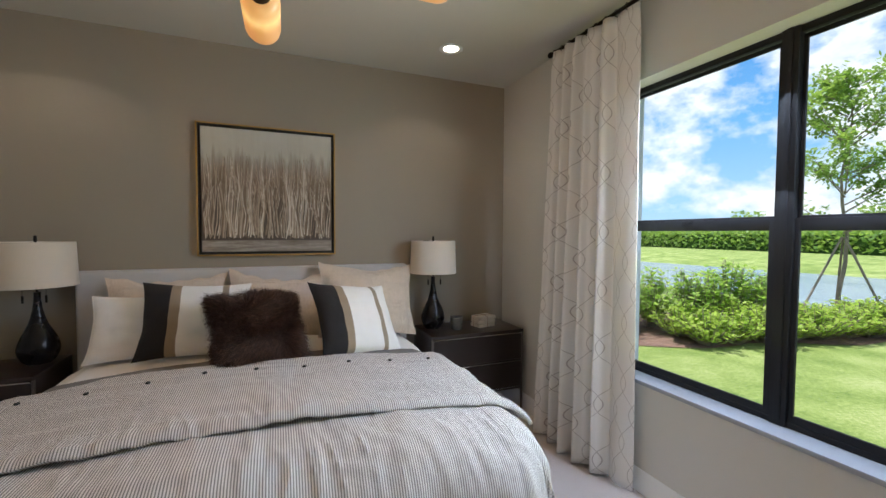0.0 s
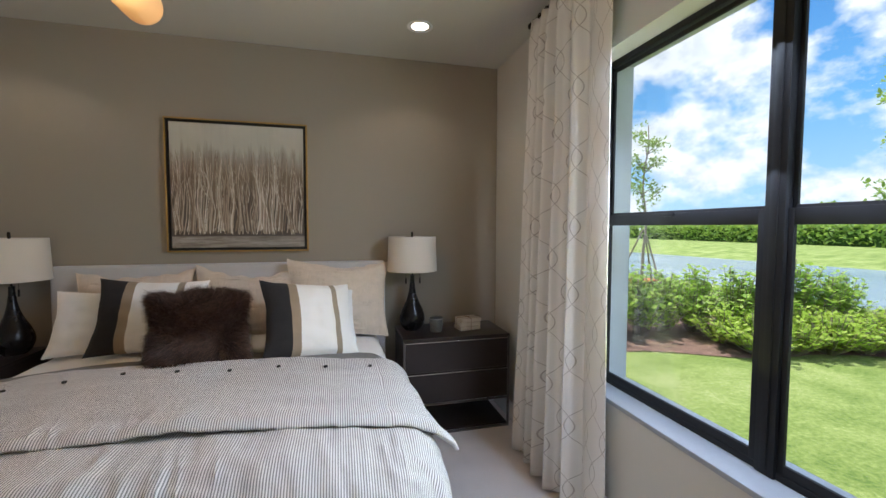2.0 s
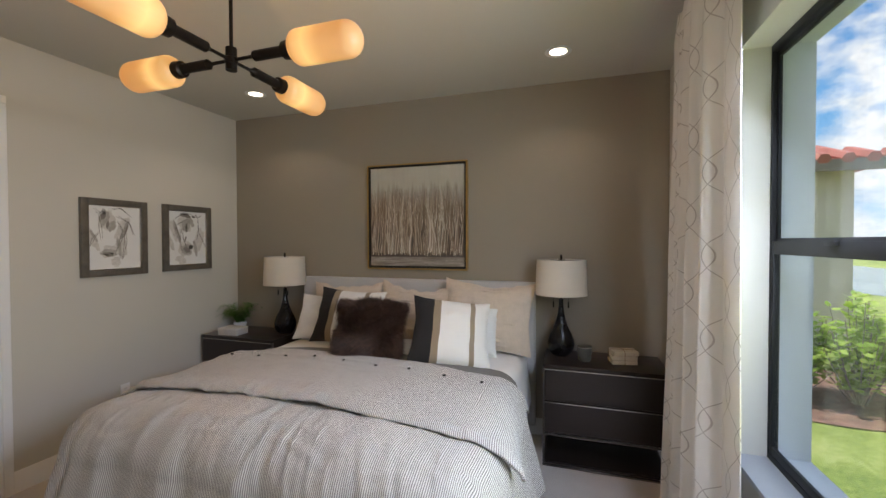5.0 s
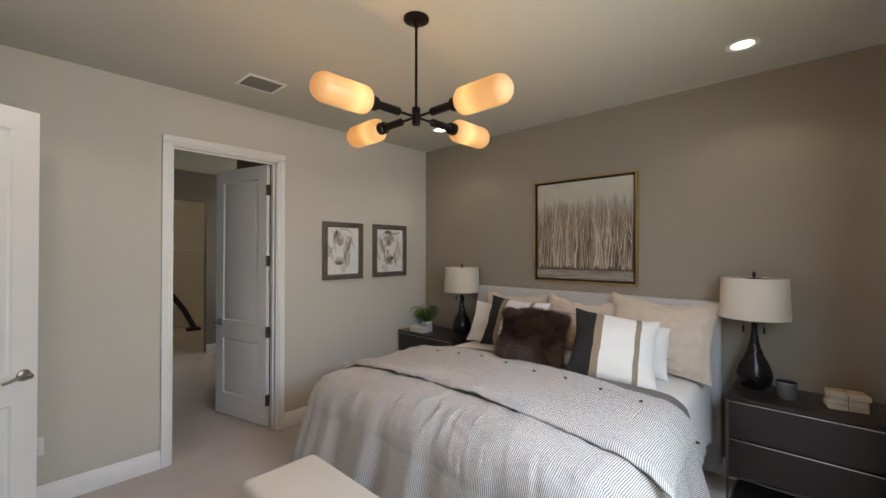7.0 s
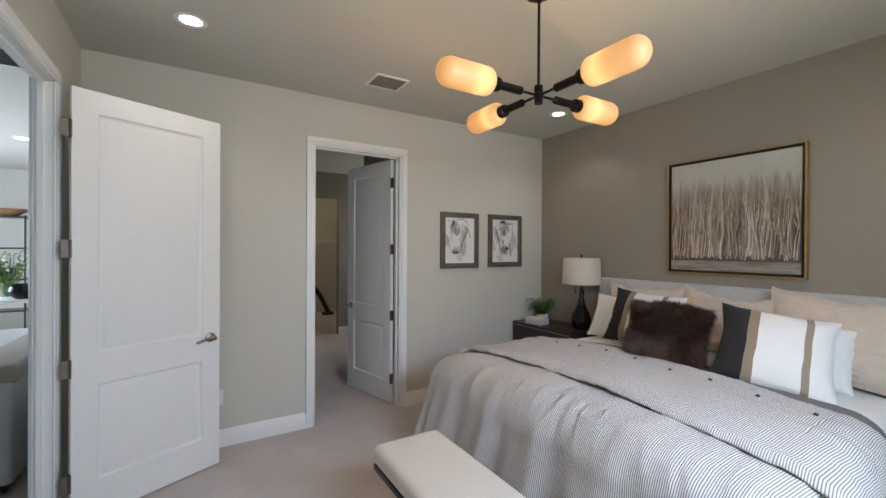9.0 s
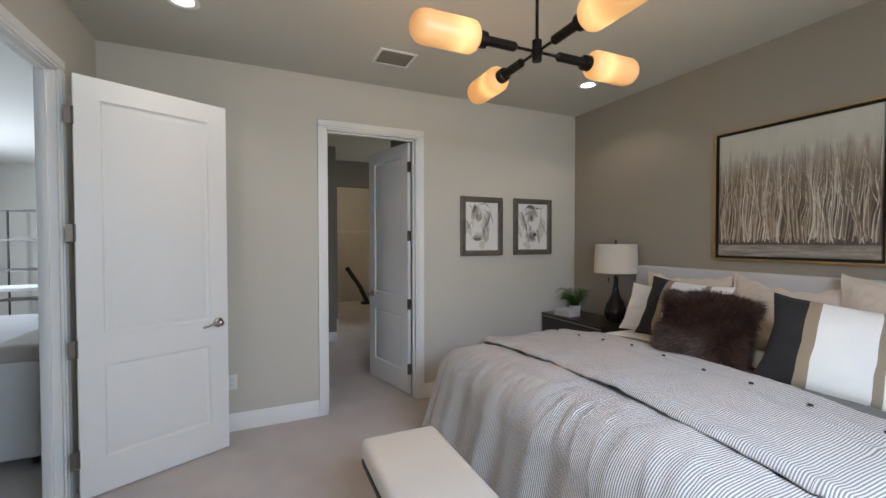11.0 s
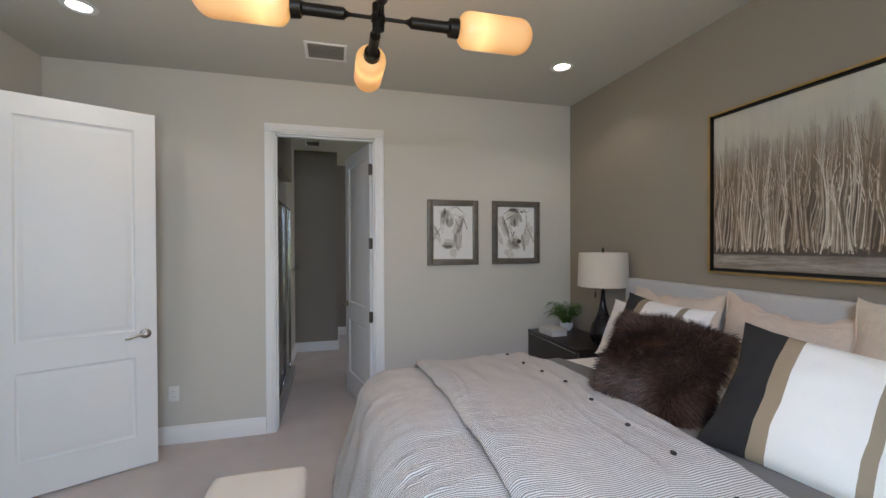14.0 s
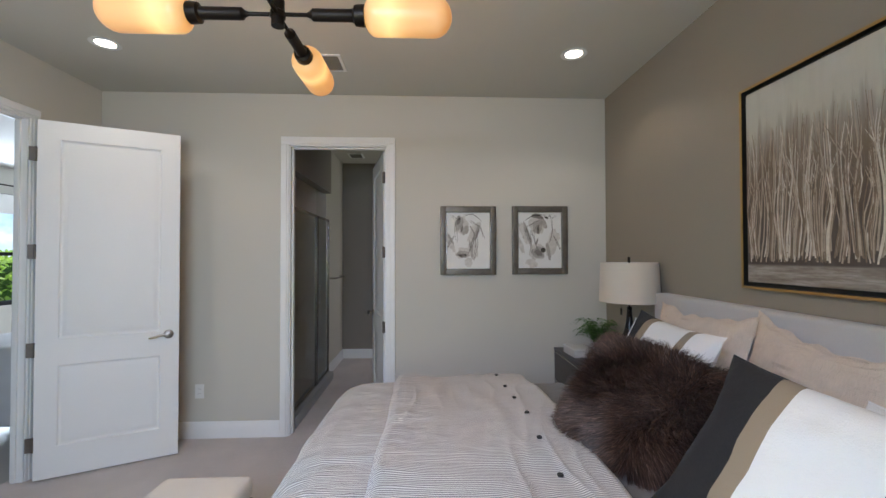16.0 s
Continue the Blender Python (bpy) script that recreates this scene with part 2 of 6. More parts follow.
def ticking_material():
    """Ticking stripes along the bed, from the arc length across it."""
    n = Nodes("ticking_stripe")
    u = n.add("ShaderNodeSeparateXYZ", Vector=n.coord.outputs["UV"]).outputs[0]
    wob = n.math("MULTIPLY", n.noise(12.0, 1.0, "UV"), 0.0016)
    saw = n.math("FRACT", n.math("DIVIDE", n.math("ADD", u, wob), 0.0088))
    tri = n.math("ABSOLUTE", n.math("SUBTRACT", saw, 0.5))
    line = n.add("ShaderNodeMapRange", i0=tri, i1=0.19, i2=0.33).outputs[0]
    fine = n.noise(500.0, 2.0, "UV")
    color = n.mix(line, (0.73, 0.71, 0.70), (0.215, 0.207, 0.21))
    color = n.mix(n.math("MULTIPLY", fine, 0.15), color, (0.55, 0.53, 0.51))
    n.set(n.shader, "Base_Color", color)
    n.shader.inputs["Roughness"].default_value = 0.85
    n.shader.inputs["Sheen Weight"].default_value = 0.15
    n.shader.inputs["Specular IOR Level"].default_value = 0.2
    n.bump(n.math("ADD", fine, n.math("ADD", n.math("MULTIPLY", n.noise(26.0, 4.0, "UV", stretch=(1, 0.35, 1)), 2.2), n.math("MULTIPLY", n.noise(9.0, 3.0, "UV", stretch=(1, 0.6, 1), rough=0.5), 3.0))), 0.5, 0.004)
    return n.material


def curtain_material():
    """Ivory drapery with chains of stitched ogee loops running up it."""
    n = Nodes("ogee_drapery")
    uvw = n.add("ShaderNodeSeparateXYZ", Vector=n.coord.outputs["UV"]).outputs
    u, v = uvw[0], uvw[1]
    pitch, lines = 0.074, None
    swing = n.math("MULTIPLY", n.math("SINE", n.math("MULTIPLY", v, math.tau / 0.357)), pitch * 0.80)
    for sign, shift in ((1.0, 0.0), (-1.0, pitch)):
        along = n.math("DIVIDE", n.math("ADD", n.math("MULTIPLY_ADD", swing, sign, u), shift), 2 * pitch)
        off = n.math("MULTIPLY", n.math("ABSOLUTE", n.math("SUBTRACT", n.math("FRACT", along), 0.5)), 2 * pitch)
        on = n.math("LESS_THAN", off, 0.0026)
        lines = on if lines is None else n.math("MAXIMUM", lines, on)
    fine = n.noise(420.0, 2.0, "UV")
    base = n.ramp(fine, ((0.3, (0.72, 0.69, 0.64)), (0.7, (0.82, 0.79, 0.75))))
    n.set(n.shader, "Base_Color", n.mix(lines, base, (0.43, 0.385, 0.345)))
    n.shader.inputs["Roughness"].default_value = 0.9
    n.shader.inputs["Sheen Weight"].default_value = 0.2
    n.shader.inputs["Specular IOR Level"].default_value = 0.15
    n.bump(n.math("ADD", fine, n.math("MULTIPLY", lines, 1.5)), 0.4, 0.002)
    cl = n.add("ShaderNodeBsdfTranslucent", Color=(0.7, 0.66, 0.6, 1))
    mixed = n.add("ShaderNodeMixShader", Fac=0.22)
    n.tree.links.new(n.shader.outputs[0], mixed.inputs[1])
    n.tree.links.new(cl.outputs[0], mixed.inputs[2])
    n.tree.links.new(mixed.outputs[0], n.tree.nodes["Material Output"].inputs["Surface"])
    return n.material


M_TICKING = ticking_material()
M_CURTAIN = curtain_material()


def stripe_pillow_material():
    """White woven cover with a charcoal end and two taupe bands; u runs across the pillow."""
    n = Nodes("banded_cover")
    u = n.add("ShaderNodeSeparateXYZ", Vector=n.coord.outputs["UV"]).outputs[0]
    u = n.math("ADD", u, n.math("MULTIPLY", n.noise(6.0, 2.0, "UV"), 0.012))
    ramp = n.add("ShaderNodeValToRGB", Fac=u)
    ramp.color_ramp.interpolation = "CONSTANT"
    stops = ((0.0, (0.020, 0.019, 0.021)), (0.27, (0.30, 0.235, 0.165)), (0.36, (0.80, 0.785, 0.76)), (0.73, (0.30, 0.245, 0.18)), (0.79, (0.80, 0.785, 0.76)))
    el = ramp.color_ramp.elements
    while len(el) < len(stops):
        el.new(0.5)
    for e, (p, c) in zip(el, stops):
        e.position, e.color = p, (*c, 1)
    fine = n.noise(300.0, 2.0)
    n.set(n.shader, "Base_Color", n.mix(n.math("MULTIPLY", fine, 0.04), ramp.outputs[0], (0.4, 0.38, 0.35)))
    n.shader.inputs["Roughness"].default_value = 0.92
    n.shader.inputs["Sheen Weight"].default_value = 0.05
    n.shader.inputs["Specular IOR Level"].default_value = 0.15
    n.bump(n.math("ADD", fine, n.math("MULTIPLY", n.noise(18.0), 3.0)), 0.4, 0.003)
    return n.material


M_BAND = stripe_pillow_material()

# ---- the room's shell ----
# bed wall, window wall with its opening, door wall, entry wall
structure("wall_north", boxes((XL - WT, XW + 0.25, YB, YB + 0.15, 0, ZC + 0.1)), M_ACCENT, "taupe painted accent wall behind the bed", "wall")
structure("wall_east", boxes((XW, XW + 0.25, -0.85, WY0, 0, ZC + 0.1), (XW, XW + 0.25, WY1, YB, 0, ZC + 0.1), (XW, XW + 0.25, WY0, WY1, 0, WZ0), (XW, XW + 0.25, WY0, WY1, WZ1, ZC + 0.1)),
          M_WALL, "warm grey painted wall with a window opening", "wall")
structure("wall_west", boxes((XL - WT, XL, YE, DY0, 0, ZC + 0.1), (XL - WT, XL, DY1, YB, 0, ZC + 0.1), (XL - WT, XL, DY0, DY1, DZ, ZC + 0.1)),
          M_WALL, "warm grey painted wall with a doorway", "wall")
structure("wall_south", boxes((XL - WT, EX0, YE - WTS, YE, 0, ZC + 0.1), (EX1, XW + 0.3, YE - WTS, YE, 0, ZC + 0.1), (EX0, EX1, YE - WTS, YE, DZ, ZC + 0.1)),
          M_WALL, "warm grey painted wall with the entry doorway", "wall")
structure("ceiling", boxes((XL - 0.05, XW + 0.05, YE - 0.05, YB + 0.05, ZC, ZC + 0.08)), M_CEIL, "smooth off-white painted ceiling")
structure("floor", boxes((XL - WT, XW + 0.1, YE - WT, YB + 0.05, -0.1, 0.0)), M_CARPET, "beige cut-pile carpet", "carpet")


def molding(bm, p0, p1, inward, h=0.135, t=0.016):
    """A base board from p0 to p1 with an eased top."""
    a, b, d = Vector(p0), Vector(p1), Vector(inward)
    prof = ((0, 0), (t, 0), (t, h * 0.74), (t * 0.62, h * 0.80), (t * 0.5, h * 0.93), (t * 0.22, h), (0, h))
    rings = [[bm.verts.new(p + d * o + Vector((0, 0, z))) for o, z in prof] for p in (a, b)]
    for i in range(len(prof)):
        k = (i + 1) % len(prof)
        bm.faces.new((rings[0][i], rings[0][k], rings[1][k], rings[1][i]))
    bm.faces.new(rings[0][::-1])
    bm.faces.new(rings[1])
    return bm


CAS = 0.063
for p0, p1, inward in (((XL, YB, 0), (XL, DY1 + CAS, 0), (1, 0, 0)), ((XL, DY0 - CAS, 0), (XL, YE, 0), (1, 0, 0)), ((XL, YB, 0), (XW, YB, 0), (0, -1, 0)),
                       ((XW, YB, 0), (XW, YE, 0), (-1, 0, 0)), ((EX1 + CAS, YE, 0), (XW, YE, 0), (0, 1, 0)), ((XL, YE, 0), (EX0 - CAS, YE, 0), (0, 1, 0))):
    structure("baseboard", molding(bmesh.new(), p0, p1, inward), M_TRIM, "white painted baseboard with an eased top", "baseboard")


def doorway(name, wall_x=None, wall_y=None, a0=0.0, a1=1.0, label=""):
    """Casing on both faces and the jamb lining of a doorway."""
    deep = WT if wall_x is not None else WTS
    holder = tagged(new(name), label, "door frame", kind="structure")
    for s, thick in ((0, 0.018), (1, 0.018)):
        for piece, (b0, b1, z0, z1) in (("casing", (a0 - CAS, a0 + 0.004, 0, DZ - 0.004)), ("casing", (a1 - 0.004, a1 + CAS, 0, DZ - 0.004)), ("head_casing", (a0 - CAS, a1 + CAS, DZ - 0.004, DZ + CAS))):
            bm = bmesh.new()
            for inset, t in ((0.0, thick * 0.7), (0.017, thick)):
                c0, c1, k0, k1 = b0, b1, z0, z1
                if piece == "casing":
                    c0, c1 = (b0, b1 - inset) if b0 < a0 - 0.01 else (b0 + inset, b1)
                else:
                    k0 = z0 + inset
                if wall_x is not None:
                    x0, x1 = (wall_x, wall_x + t) if s == 0 else (wall_x - deep - t, wall_x - deep)
                    box(bm, x0, x1, c0, c1, k0, k1, 0.003, 1)
                else:
                    y0, y1 = (wall_y, wall_y + t) if s == 0 else (wall_y - deep - t, wall_y - deep)
                    box(bm, c0, c1, y0, y1, k0, k1, 0.003, 1)
            part(piece, bm, M_TRIM, holder)
    for b0, b1, z0, z1 in ((a0 - 0.001, a0 + 0.014, 0, DZ), (a1 - 0.014, a1 + 0.001, 0, DZ), (a0, a1, DZ - 0.014, DZ + 0.001)):
        bm = bmesh.new()
        if wall_x is not None:
            box(bm, wall_x - deep + 0.001, wall_x - 0.001, b0, b1, z0, z1)
            box(bm, wall_x - deep + 0.035, wall_x - 0.045, b0 - (0 if b0 < a0 else 0.012), b1 + (0.012 if b0 < a0 else 0), z0 - (0.012 if z0 > 1 else 0), z1)
        else:
            box(bm, b0, b1, wall_y - deep + 0.001, wall_y - 0.001, z0, z1)
            box(bm, b0 - (0 if b0 < a0 else 0.012), b1 + (0.012 if b0 < a0 else 0), wall_y - deep + 0.02, wall_y - 0.04, z0 - (0.012 if z0 > 1 else 0), z1)
        part("jamb", bm, M_TRIM, holder)
    return holder


doorway("door_frame_1", wall_x=XL, a0=DY0, a1=DY1, label="white painted casing around the inner doorway")
doorway("door_frame_2", wall_y=YE, a0=EX0, a1=EX1, label="white painted casing around the entry doorway")


def door_slab(name, m, width, label, hinge_side=1):
    """A two-panel door; local x runs from the hinge, y is its thickness. hinge_side: the face that shows hinge leaves."""
    h, t = 2.425, 0.035
    d = tagged(new(name), label, "door", kind="structure")
    d.matrix_basis = m
    st = 0.118
    rails = ((0.0, 0.21), (0.755, 0.935), (h - 0.125, h))
    bm = boxes((0, st, -t / 2, t / 2, 0, h), (width - st, width, -t / 2, t / 2, 0, h), *((st, width - st, -t / 2, t / 2, a, b) for a, b in rails))
    part("door_leaf", bm, M_TRIM, d)
    for z0, z1 in ((rails[0][1], rails[1][0]), (rails[1][1], rails[2][0])):
        bm = bmesh.new()
        x0, x1 = st, width - st
        for s in (1, -1):
            loops = []
            for inset, depth in ((0.0, t / 2), (0.003, t / 2 - 0.004), (0.010, t / 2 - 0.0115), (0.017, t / 2 - 0.0125), (0.021, t / 2 - 0.011), (0.042, t / 2 - 0.004), (0.046, t / 2 - 0.0035)):
                loops.append([bm.verts.new((x, s * depth, z)) for x, z in ((x0 + inset, z0 + inset), (x1 - inset, z0 + inset), (x1 - inset, z1 - inset), (x0 + inset, z1 - inset))])
            for a, b in zip(loops, loops[1:]):
                for i in range(4):
                    bm.faces.new((a[i], a[(i + 1) % 4], b[(i + 1) % 4], b[i]))
            bm.faces.new(loops[-1])
        part("panel", bm, M_TRIM, d)
    for s in (1, -1):
        bm = bmesh.new()
        c = Vector((width - 0.065, 0, 0.91))
        lathe(bm, ((0.0, 0.0), (0.033, 0.0), (0.033, 0.006), (0.026, 0.011), (0.013, 0.013), (0.012, 0.045), (0.017, 0.05), (0.017, 0.062), (0.0, 0.066)), 24,
              Matrix.Translation(c + Vector((0, s * t / 2, 0))) @ Matrix.Rotation(-s * math.pi / 2, 4, "X"))
        pts = [c + Vector((-q * 0.115, s * (t / 2 + 0.056), 0.006 * math.sin(q * 5) - 0.008 * q)) for q in (0, 0.25, 0.5, 0.75, 1)]
        tube(bm, pts, 0.0095, 10, 0.8)
        part("lever_handle", bm, M_NICKEL, d, "brushed nickel lever handle")
    for z in (0.24, 0.87, 1.53, 2.19):
        bm = boxes((-0.042, 0.002, hinge_side * t / 2 - 0.0015, hinge_side * t / 2 + 0.0025, z - 0.048, z + 0.048), (-0.006, 0.0015, -t / 2, t / 2, z - 0.048, z + 0.048))
        tube(bm, [(-0.004, hinge_side * (t / 2 + 0.004), z - 0.05), (-0.004, hinge_side * (t / 2 + 0.004), z + 0.05)], 0.006, 10)
        part("hinge", bm, M_HINGE, d, "dull bronze-grey hinge")
    return d


ang = math.degrees(math.atan2(0.077 + 0.655, -1.591 + 1.235))
door_slab("door_1", pose(-1.238, -0.655, 0.012, 0, 0, ang), 0.812, "white two-panel bedroom door standing open", -1)
ang = math.degrees(math.atan2(1.41 - 1.60, -2.725 + 1.985))
door_slab("door_2", pose(-1.992, 1.612, 0.012, 0, 0, ang), 0.765, "white two-panel door standing open into the hall", 1)

# ---- window ----
win = tagged(new("window_1"), "black-framed twin single-hung window over a stone sill", "window", kind="structure")
FX0, FX1 = XW + 0.116, XW + 0.152
part("window_frame", boxes((FX0, FX1, WY0, WY0 + 0.045, WZ0, WZ1), (FX0, FX1, WY1 - 0.014, WY1, WZ0, WZ1), (FX0, FX1, WY0, WY1, WZ1 - 0.03, WZ1), (FX0, FX1, WY0, WY1, WZ0, WZ0 + 0.026), bevel=0.003), M_BLACKFRAME, win, "matte black aluminium outer frame")
part("mullion", boxes((FX0 - 0.012, FX1, 1.250, 1.318, WZ0, WZ1), (FX0 - 0.018, FX0 - 0.012, 1.272, 1.298, WZ0 + 0.02, WZ1), bevel=0.003), M_BLACKFRAME, win, "matte black centre mullion")
for y0, y1 in ((WY0 + 0.045, 1.250), (1.318, WY1 - 0.014)):
    lo, hi = FX0 + 0.002, FX0 + 0.016
    low = part("lower_sash", boxes((lo, hi, y0 + 0.001, y0 + 0.032, WZ0 + 0.027, 1.60), (lo, hi, y1 - 0.020, y1 - 0.001, WZ0 + 0.027, 1.60), (lo, hi, y0 + 0.032, y1 - 0.020, WZ0 + 0.027, WZ0 + 0.062),
                                   (lo, hi, y0 + 0.032, y1 - 0.020, 1.545, 1.60), bevel=0.002), M_BLACKFRAME, win)
    upp = part("upper_sash", boxes((hi + 0.002, FX1 - 0.006, y0 + 0.001, y0 + 0.022, 1.575, WZ1 - 0.036), (hi + 0.002, FX1 - 0.006, y1 - 0.016, y1 - 0.001, 1.575, WZ1 - 0.036),
                                   (hi + 0.002, FX1 - 0.006, y0, y1, 1.575, 1.612), (hi + 0.002, FX1 - 0.006, y0, y1, WZ1 - 0.056, WZ1 - 0.036), bevel=0.002), M_BLACKFRAME, win)
    for name, holder, gx, gz0, gz1, g in (("pane", low, lo + 0.005, WZ0 + 0.058, 1.55, 0.018), ("pane", upp, hi + 0.004, 1.60, WZ1 - 0.05, 0.014)):
        pane = part(name, boxes((gx, gx + 0.005, y0 + g, y1 - g, gz0, gz1)), M_GLASS, holder, "clear window pane")
        pane.visible_shadow = False
    part("sash_latch", boxes((lo - 0.012, lo, (y0 + y1) / 2 - 0.03, (y0 + y1) / 2 + 0.03, 1.585, 1.60), bevel=0.002), M_BLACKFRAME, win)
part("window_sill", boxes((XW - 0.018, FX0 - 0.001, WY0 - 0.02, WY1 + 0.0, WZ0 - 0.022, WZ0 + 0.002), bevel=0.004), M_SILL, win, "pale grey stone sill")
structure("wall_trim", boxes((FX1 + 0.001, XW + 0.27, WY1 - 0.005, WY1 + 0.20, -0.3, WZ1 + 0.2), (FX1 + 0.001, XW + 0.27, WY0 - 0.2, WY0 + 0.005, -0.3, WZ1 + 0.2), (FX1 + 0.001, XW + 0.27, WY0 + 0.005, WY1 - 0.005, WZ1 - 0.005, WZ1 + 0.2), (FX1 + 0.001, XW + 0.27, WY0 + 0.005, WY1 - 0.005, WZ0 - 0.12, WZ0 + 0.005)),
          surface("stucco_band", (0.50, 0.535, 0.58), 0.85, vary=0.05, scale=4, grain=150, bump=0.5), "grey stucco band round the window outside", "trim")

# ---- ceiling fittings ----


def downlight(x, y, label, lens):
    t = thing("recessed_downlight", pose(x, y, ZC), label, "ceiling light", "recessed ceiling lights")
    part("trim_ring", lathe(bmesh.new(), ((0.057, 0.0), (0.085, -0.002), (0.088, -0.006), (0.080, -0.009), (0.060, -0.007), (0.056, 0.0)), 40), M_TRIM, t)
    part("lens", lathe(bmesh.new(), ((0.0, -0.003), (0.056, -0.003), (0.056, -0.001), (0.0, -0.001)), 32), lens, t, "lit warm white lens")
    lamp = new("downlight_beam", bpy.data.lights.new("downlight_beam", "SPOT"))
    lamp.data.energy, lamp.data.color, lamp.data.spot_size, lamp.data.spot_blend, lamp.data.shadow_soft_size = DOWN, (1.0, 0.84, 0.66), radians(128), 0.4, 0.045
    lamp.matrix_basis = pose(x, y, ZC - 0.02)
    return t


for x, y in ((1.435, 2.976), (-1.083, 2.976), (-1.068, -0.094)):
    downlight(x, y, "round white recessed downlight, switched on", M_LED)


def ceiling_vent(x0, x1, y0, y1, z=ZC):
    v = thing("ceiling_vent", pose((x0 + x1) / 2, (y0 + y1) / 2, z), "white louvred air vent set in the ceiling", "vent")
    a, b = (x1 - x0) / 2, (y1 - y0) / 2
    part("frame", boxes((-a, a, -b, -b + 0.022, -0.008, 0), (-a, a, b - 0.022, b, -0.008, 0), (-a, -a + 0.022, -b + 0.022, b - 0.022, -0.008, 0), (a - 0.022, a, -b + 0.022, b - 0.022, -0.008, 0), bevel=0.002), M_TRIM, v)
    part("backing", boxes((-a + 0.02, a - 0.02, -b + 0.02, b - 0.02, -0.0015, -0.0005)), M_GREYVENT, v)
    n = 11
    for i in range(n):
        c = -a + 0.03 + (2 * a - 0.06) * i / (n - 1)
        bm = box(bmesh.new(), -0.0075, 0.0075, -b + 0.022, b - 0.022, -0.001, 0.001)
        bmesh.ops.transform(bm, matrix=Matrix.Translation((c, 0, -0.006)) @ Matrix.Rotation(radians(35), 4, "Y"), verts=bm.verts)
        part("slat", bm, M_GREYVENT, v)
    return v


ceiling_vent(-1.405, -1.155, 1.10, 1.385)

# chandelier: four frosted tubes on a cross of arms
ch = thing("chandelier", pose(0.19, 1.452, ZC), "dark bronze four-arm chandelier with glowing frosted tube shades", "chandelier")
HZ = -0.533
part("canopy", lathe(bmesh.new(), ((0.0, 0.0), (0.068, 0.0), (0.068, -0.012), (0.055, -0.020), (0.016, -0.024), (0.012, -0.05), (0.0, -0.05)), 40), M_DARKMETAL, ch)
part("stem", tube(bmesh.new(), [(0, 0, -0.04), (0, 0, HZ)], 0.0075, 12), M_DARKMETAL, ch)
part("hub", lathe(bmesh.new(), ((0.0, HZ + 0.05), (0.022, HZ + 0.05), (0.022, HZ + 0.012), (0.026, HZ + 0.008), (0.026, HZ - 0.012), (0.022, HZ - 0.016), (0.022, HZ - 0.042), (0.0, HZ - 0.042)), 24), M_DARKMETAL, ch)
for k in range(4):
    m = Matrix.Translation((0, 0, HZ)) @ Matrix.Rotation(k * math.pi / 2 + radians(-0.5), 4, "Z") @ Matrix.Rotation(math.pi / 2, 4, "Y")
    part("arm", lathe(bmesh.new(), ((0.0, 0.015), (0.007, 0.015), (0.007, 0.10), (0.012, 0.112), (0.021, 0.122), (0.021, 0.255), (0.023, 0.262), (0.034, 0.268), (0.036, 0.29), (0.036, 0.302), (0.0, 0.302)), 20, m), M_DARKMETAL, ch)
    prof = [(0.0, 0.0)] + [(0.067 * math.sin(q * math.pi / 16) ** 0.8, 0.045 * (1 - math.cos(q * math.pi / 16))) for q in range(1, 9)]
    prof += [(0.067, 0.244)] + [(0.067 * math.cos(q * math.pi / 16), 0.244 + 0.064 * math.sin(q * math.pi / 16)) for q in range(1, 9)]
    tubeglass = part("glass_shade", lathe(bmesh.new(), prof, 32), M_BULB, ch, "frosted amber glass tube, lit")
    tubeglass.matrix_basis = Matrix.Translation((0, 0, HZ)) @ Matrix.Rotation(k * math.pi / 2 + radians(-0.5), 4, "Z") @ Matrix.Rotation(math.pi / 2, 4, "Y") @ Matrix.Translation((0, 0, 0.300))
    tubeglass.visible_shadow = False
    lamp = new("chandelier_bulb", bpy.data.lights.new("chandelier_bulb", "POINT"))
    lamp.data.energy, lamp.data.color, lamp.data.shadow_soft_size = CHANDELIER, (1.0, 0.52, 0.17), 0.06
    lamp.matrix_basis = ch.matrix_basis @ tubeglass.matrix_basis @ Matrix.Translation((0, 0, 0.15))

# ---- bed ----
BED_TOP = 0.752
bed = thing("bed", pose(BX, 0, 0), "king bed with a pale grey upholstered headboard and base", "bed")
bm = box(bmesh.new(), -1.105, 1.105, 3.447, 3.537, 0.1, 1.268, 0.022, 4)
part("headboard", bm, M_HEADBOARD, bed, "pale grey linen headboard")
part("bed_base", box(bmesh.new(), -1.0, 1.0, 1.50, 3.44, 0.06, 0.36, 0.02, 3), M_HEADBOARD, bed)
part("mattress", box(bmesh.new(), -0.97, 0.97, 1.52, 3.44, 0.36, 0.735, 0.07, 5), M_WHITE, bed)
for x in (-0.9, 0.9):
    for y in (1.6, 3.35):
        part("foot", box(bmesh.new(), x - 0.03, x + 0.03, y - 0.03, y + 0.03, 0.0, 0.065), M_BLACK, bed)


def wave(x, y, s, seed=0.0):
    return noise.noise(Vector((x * s, y * s, seed)))


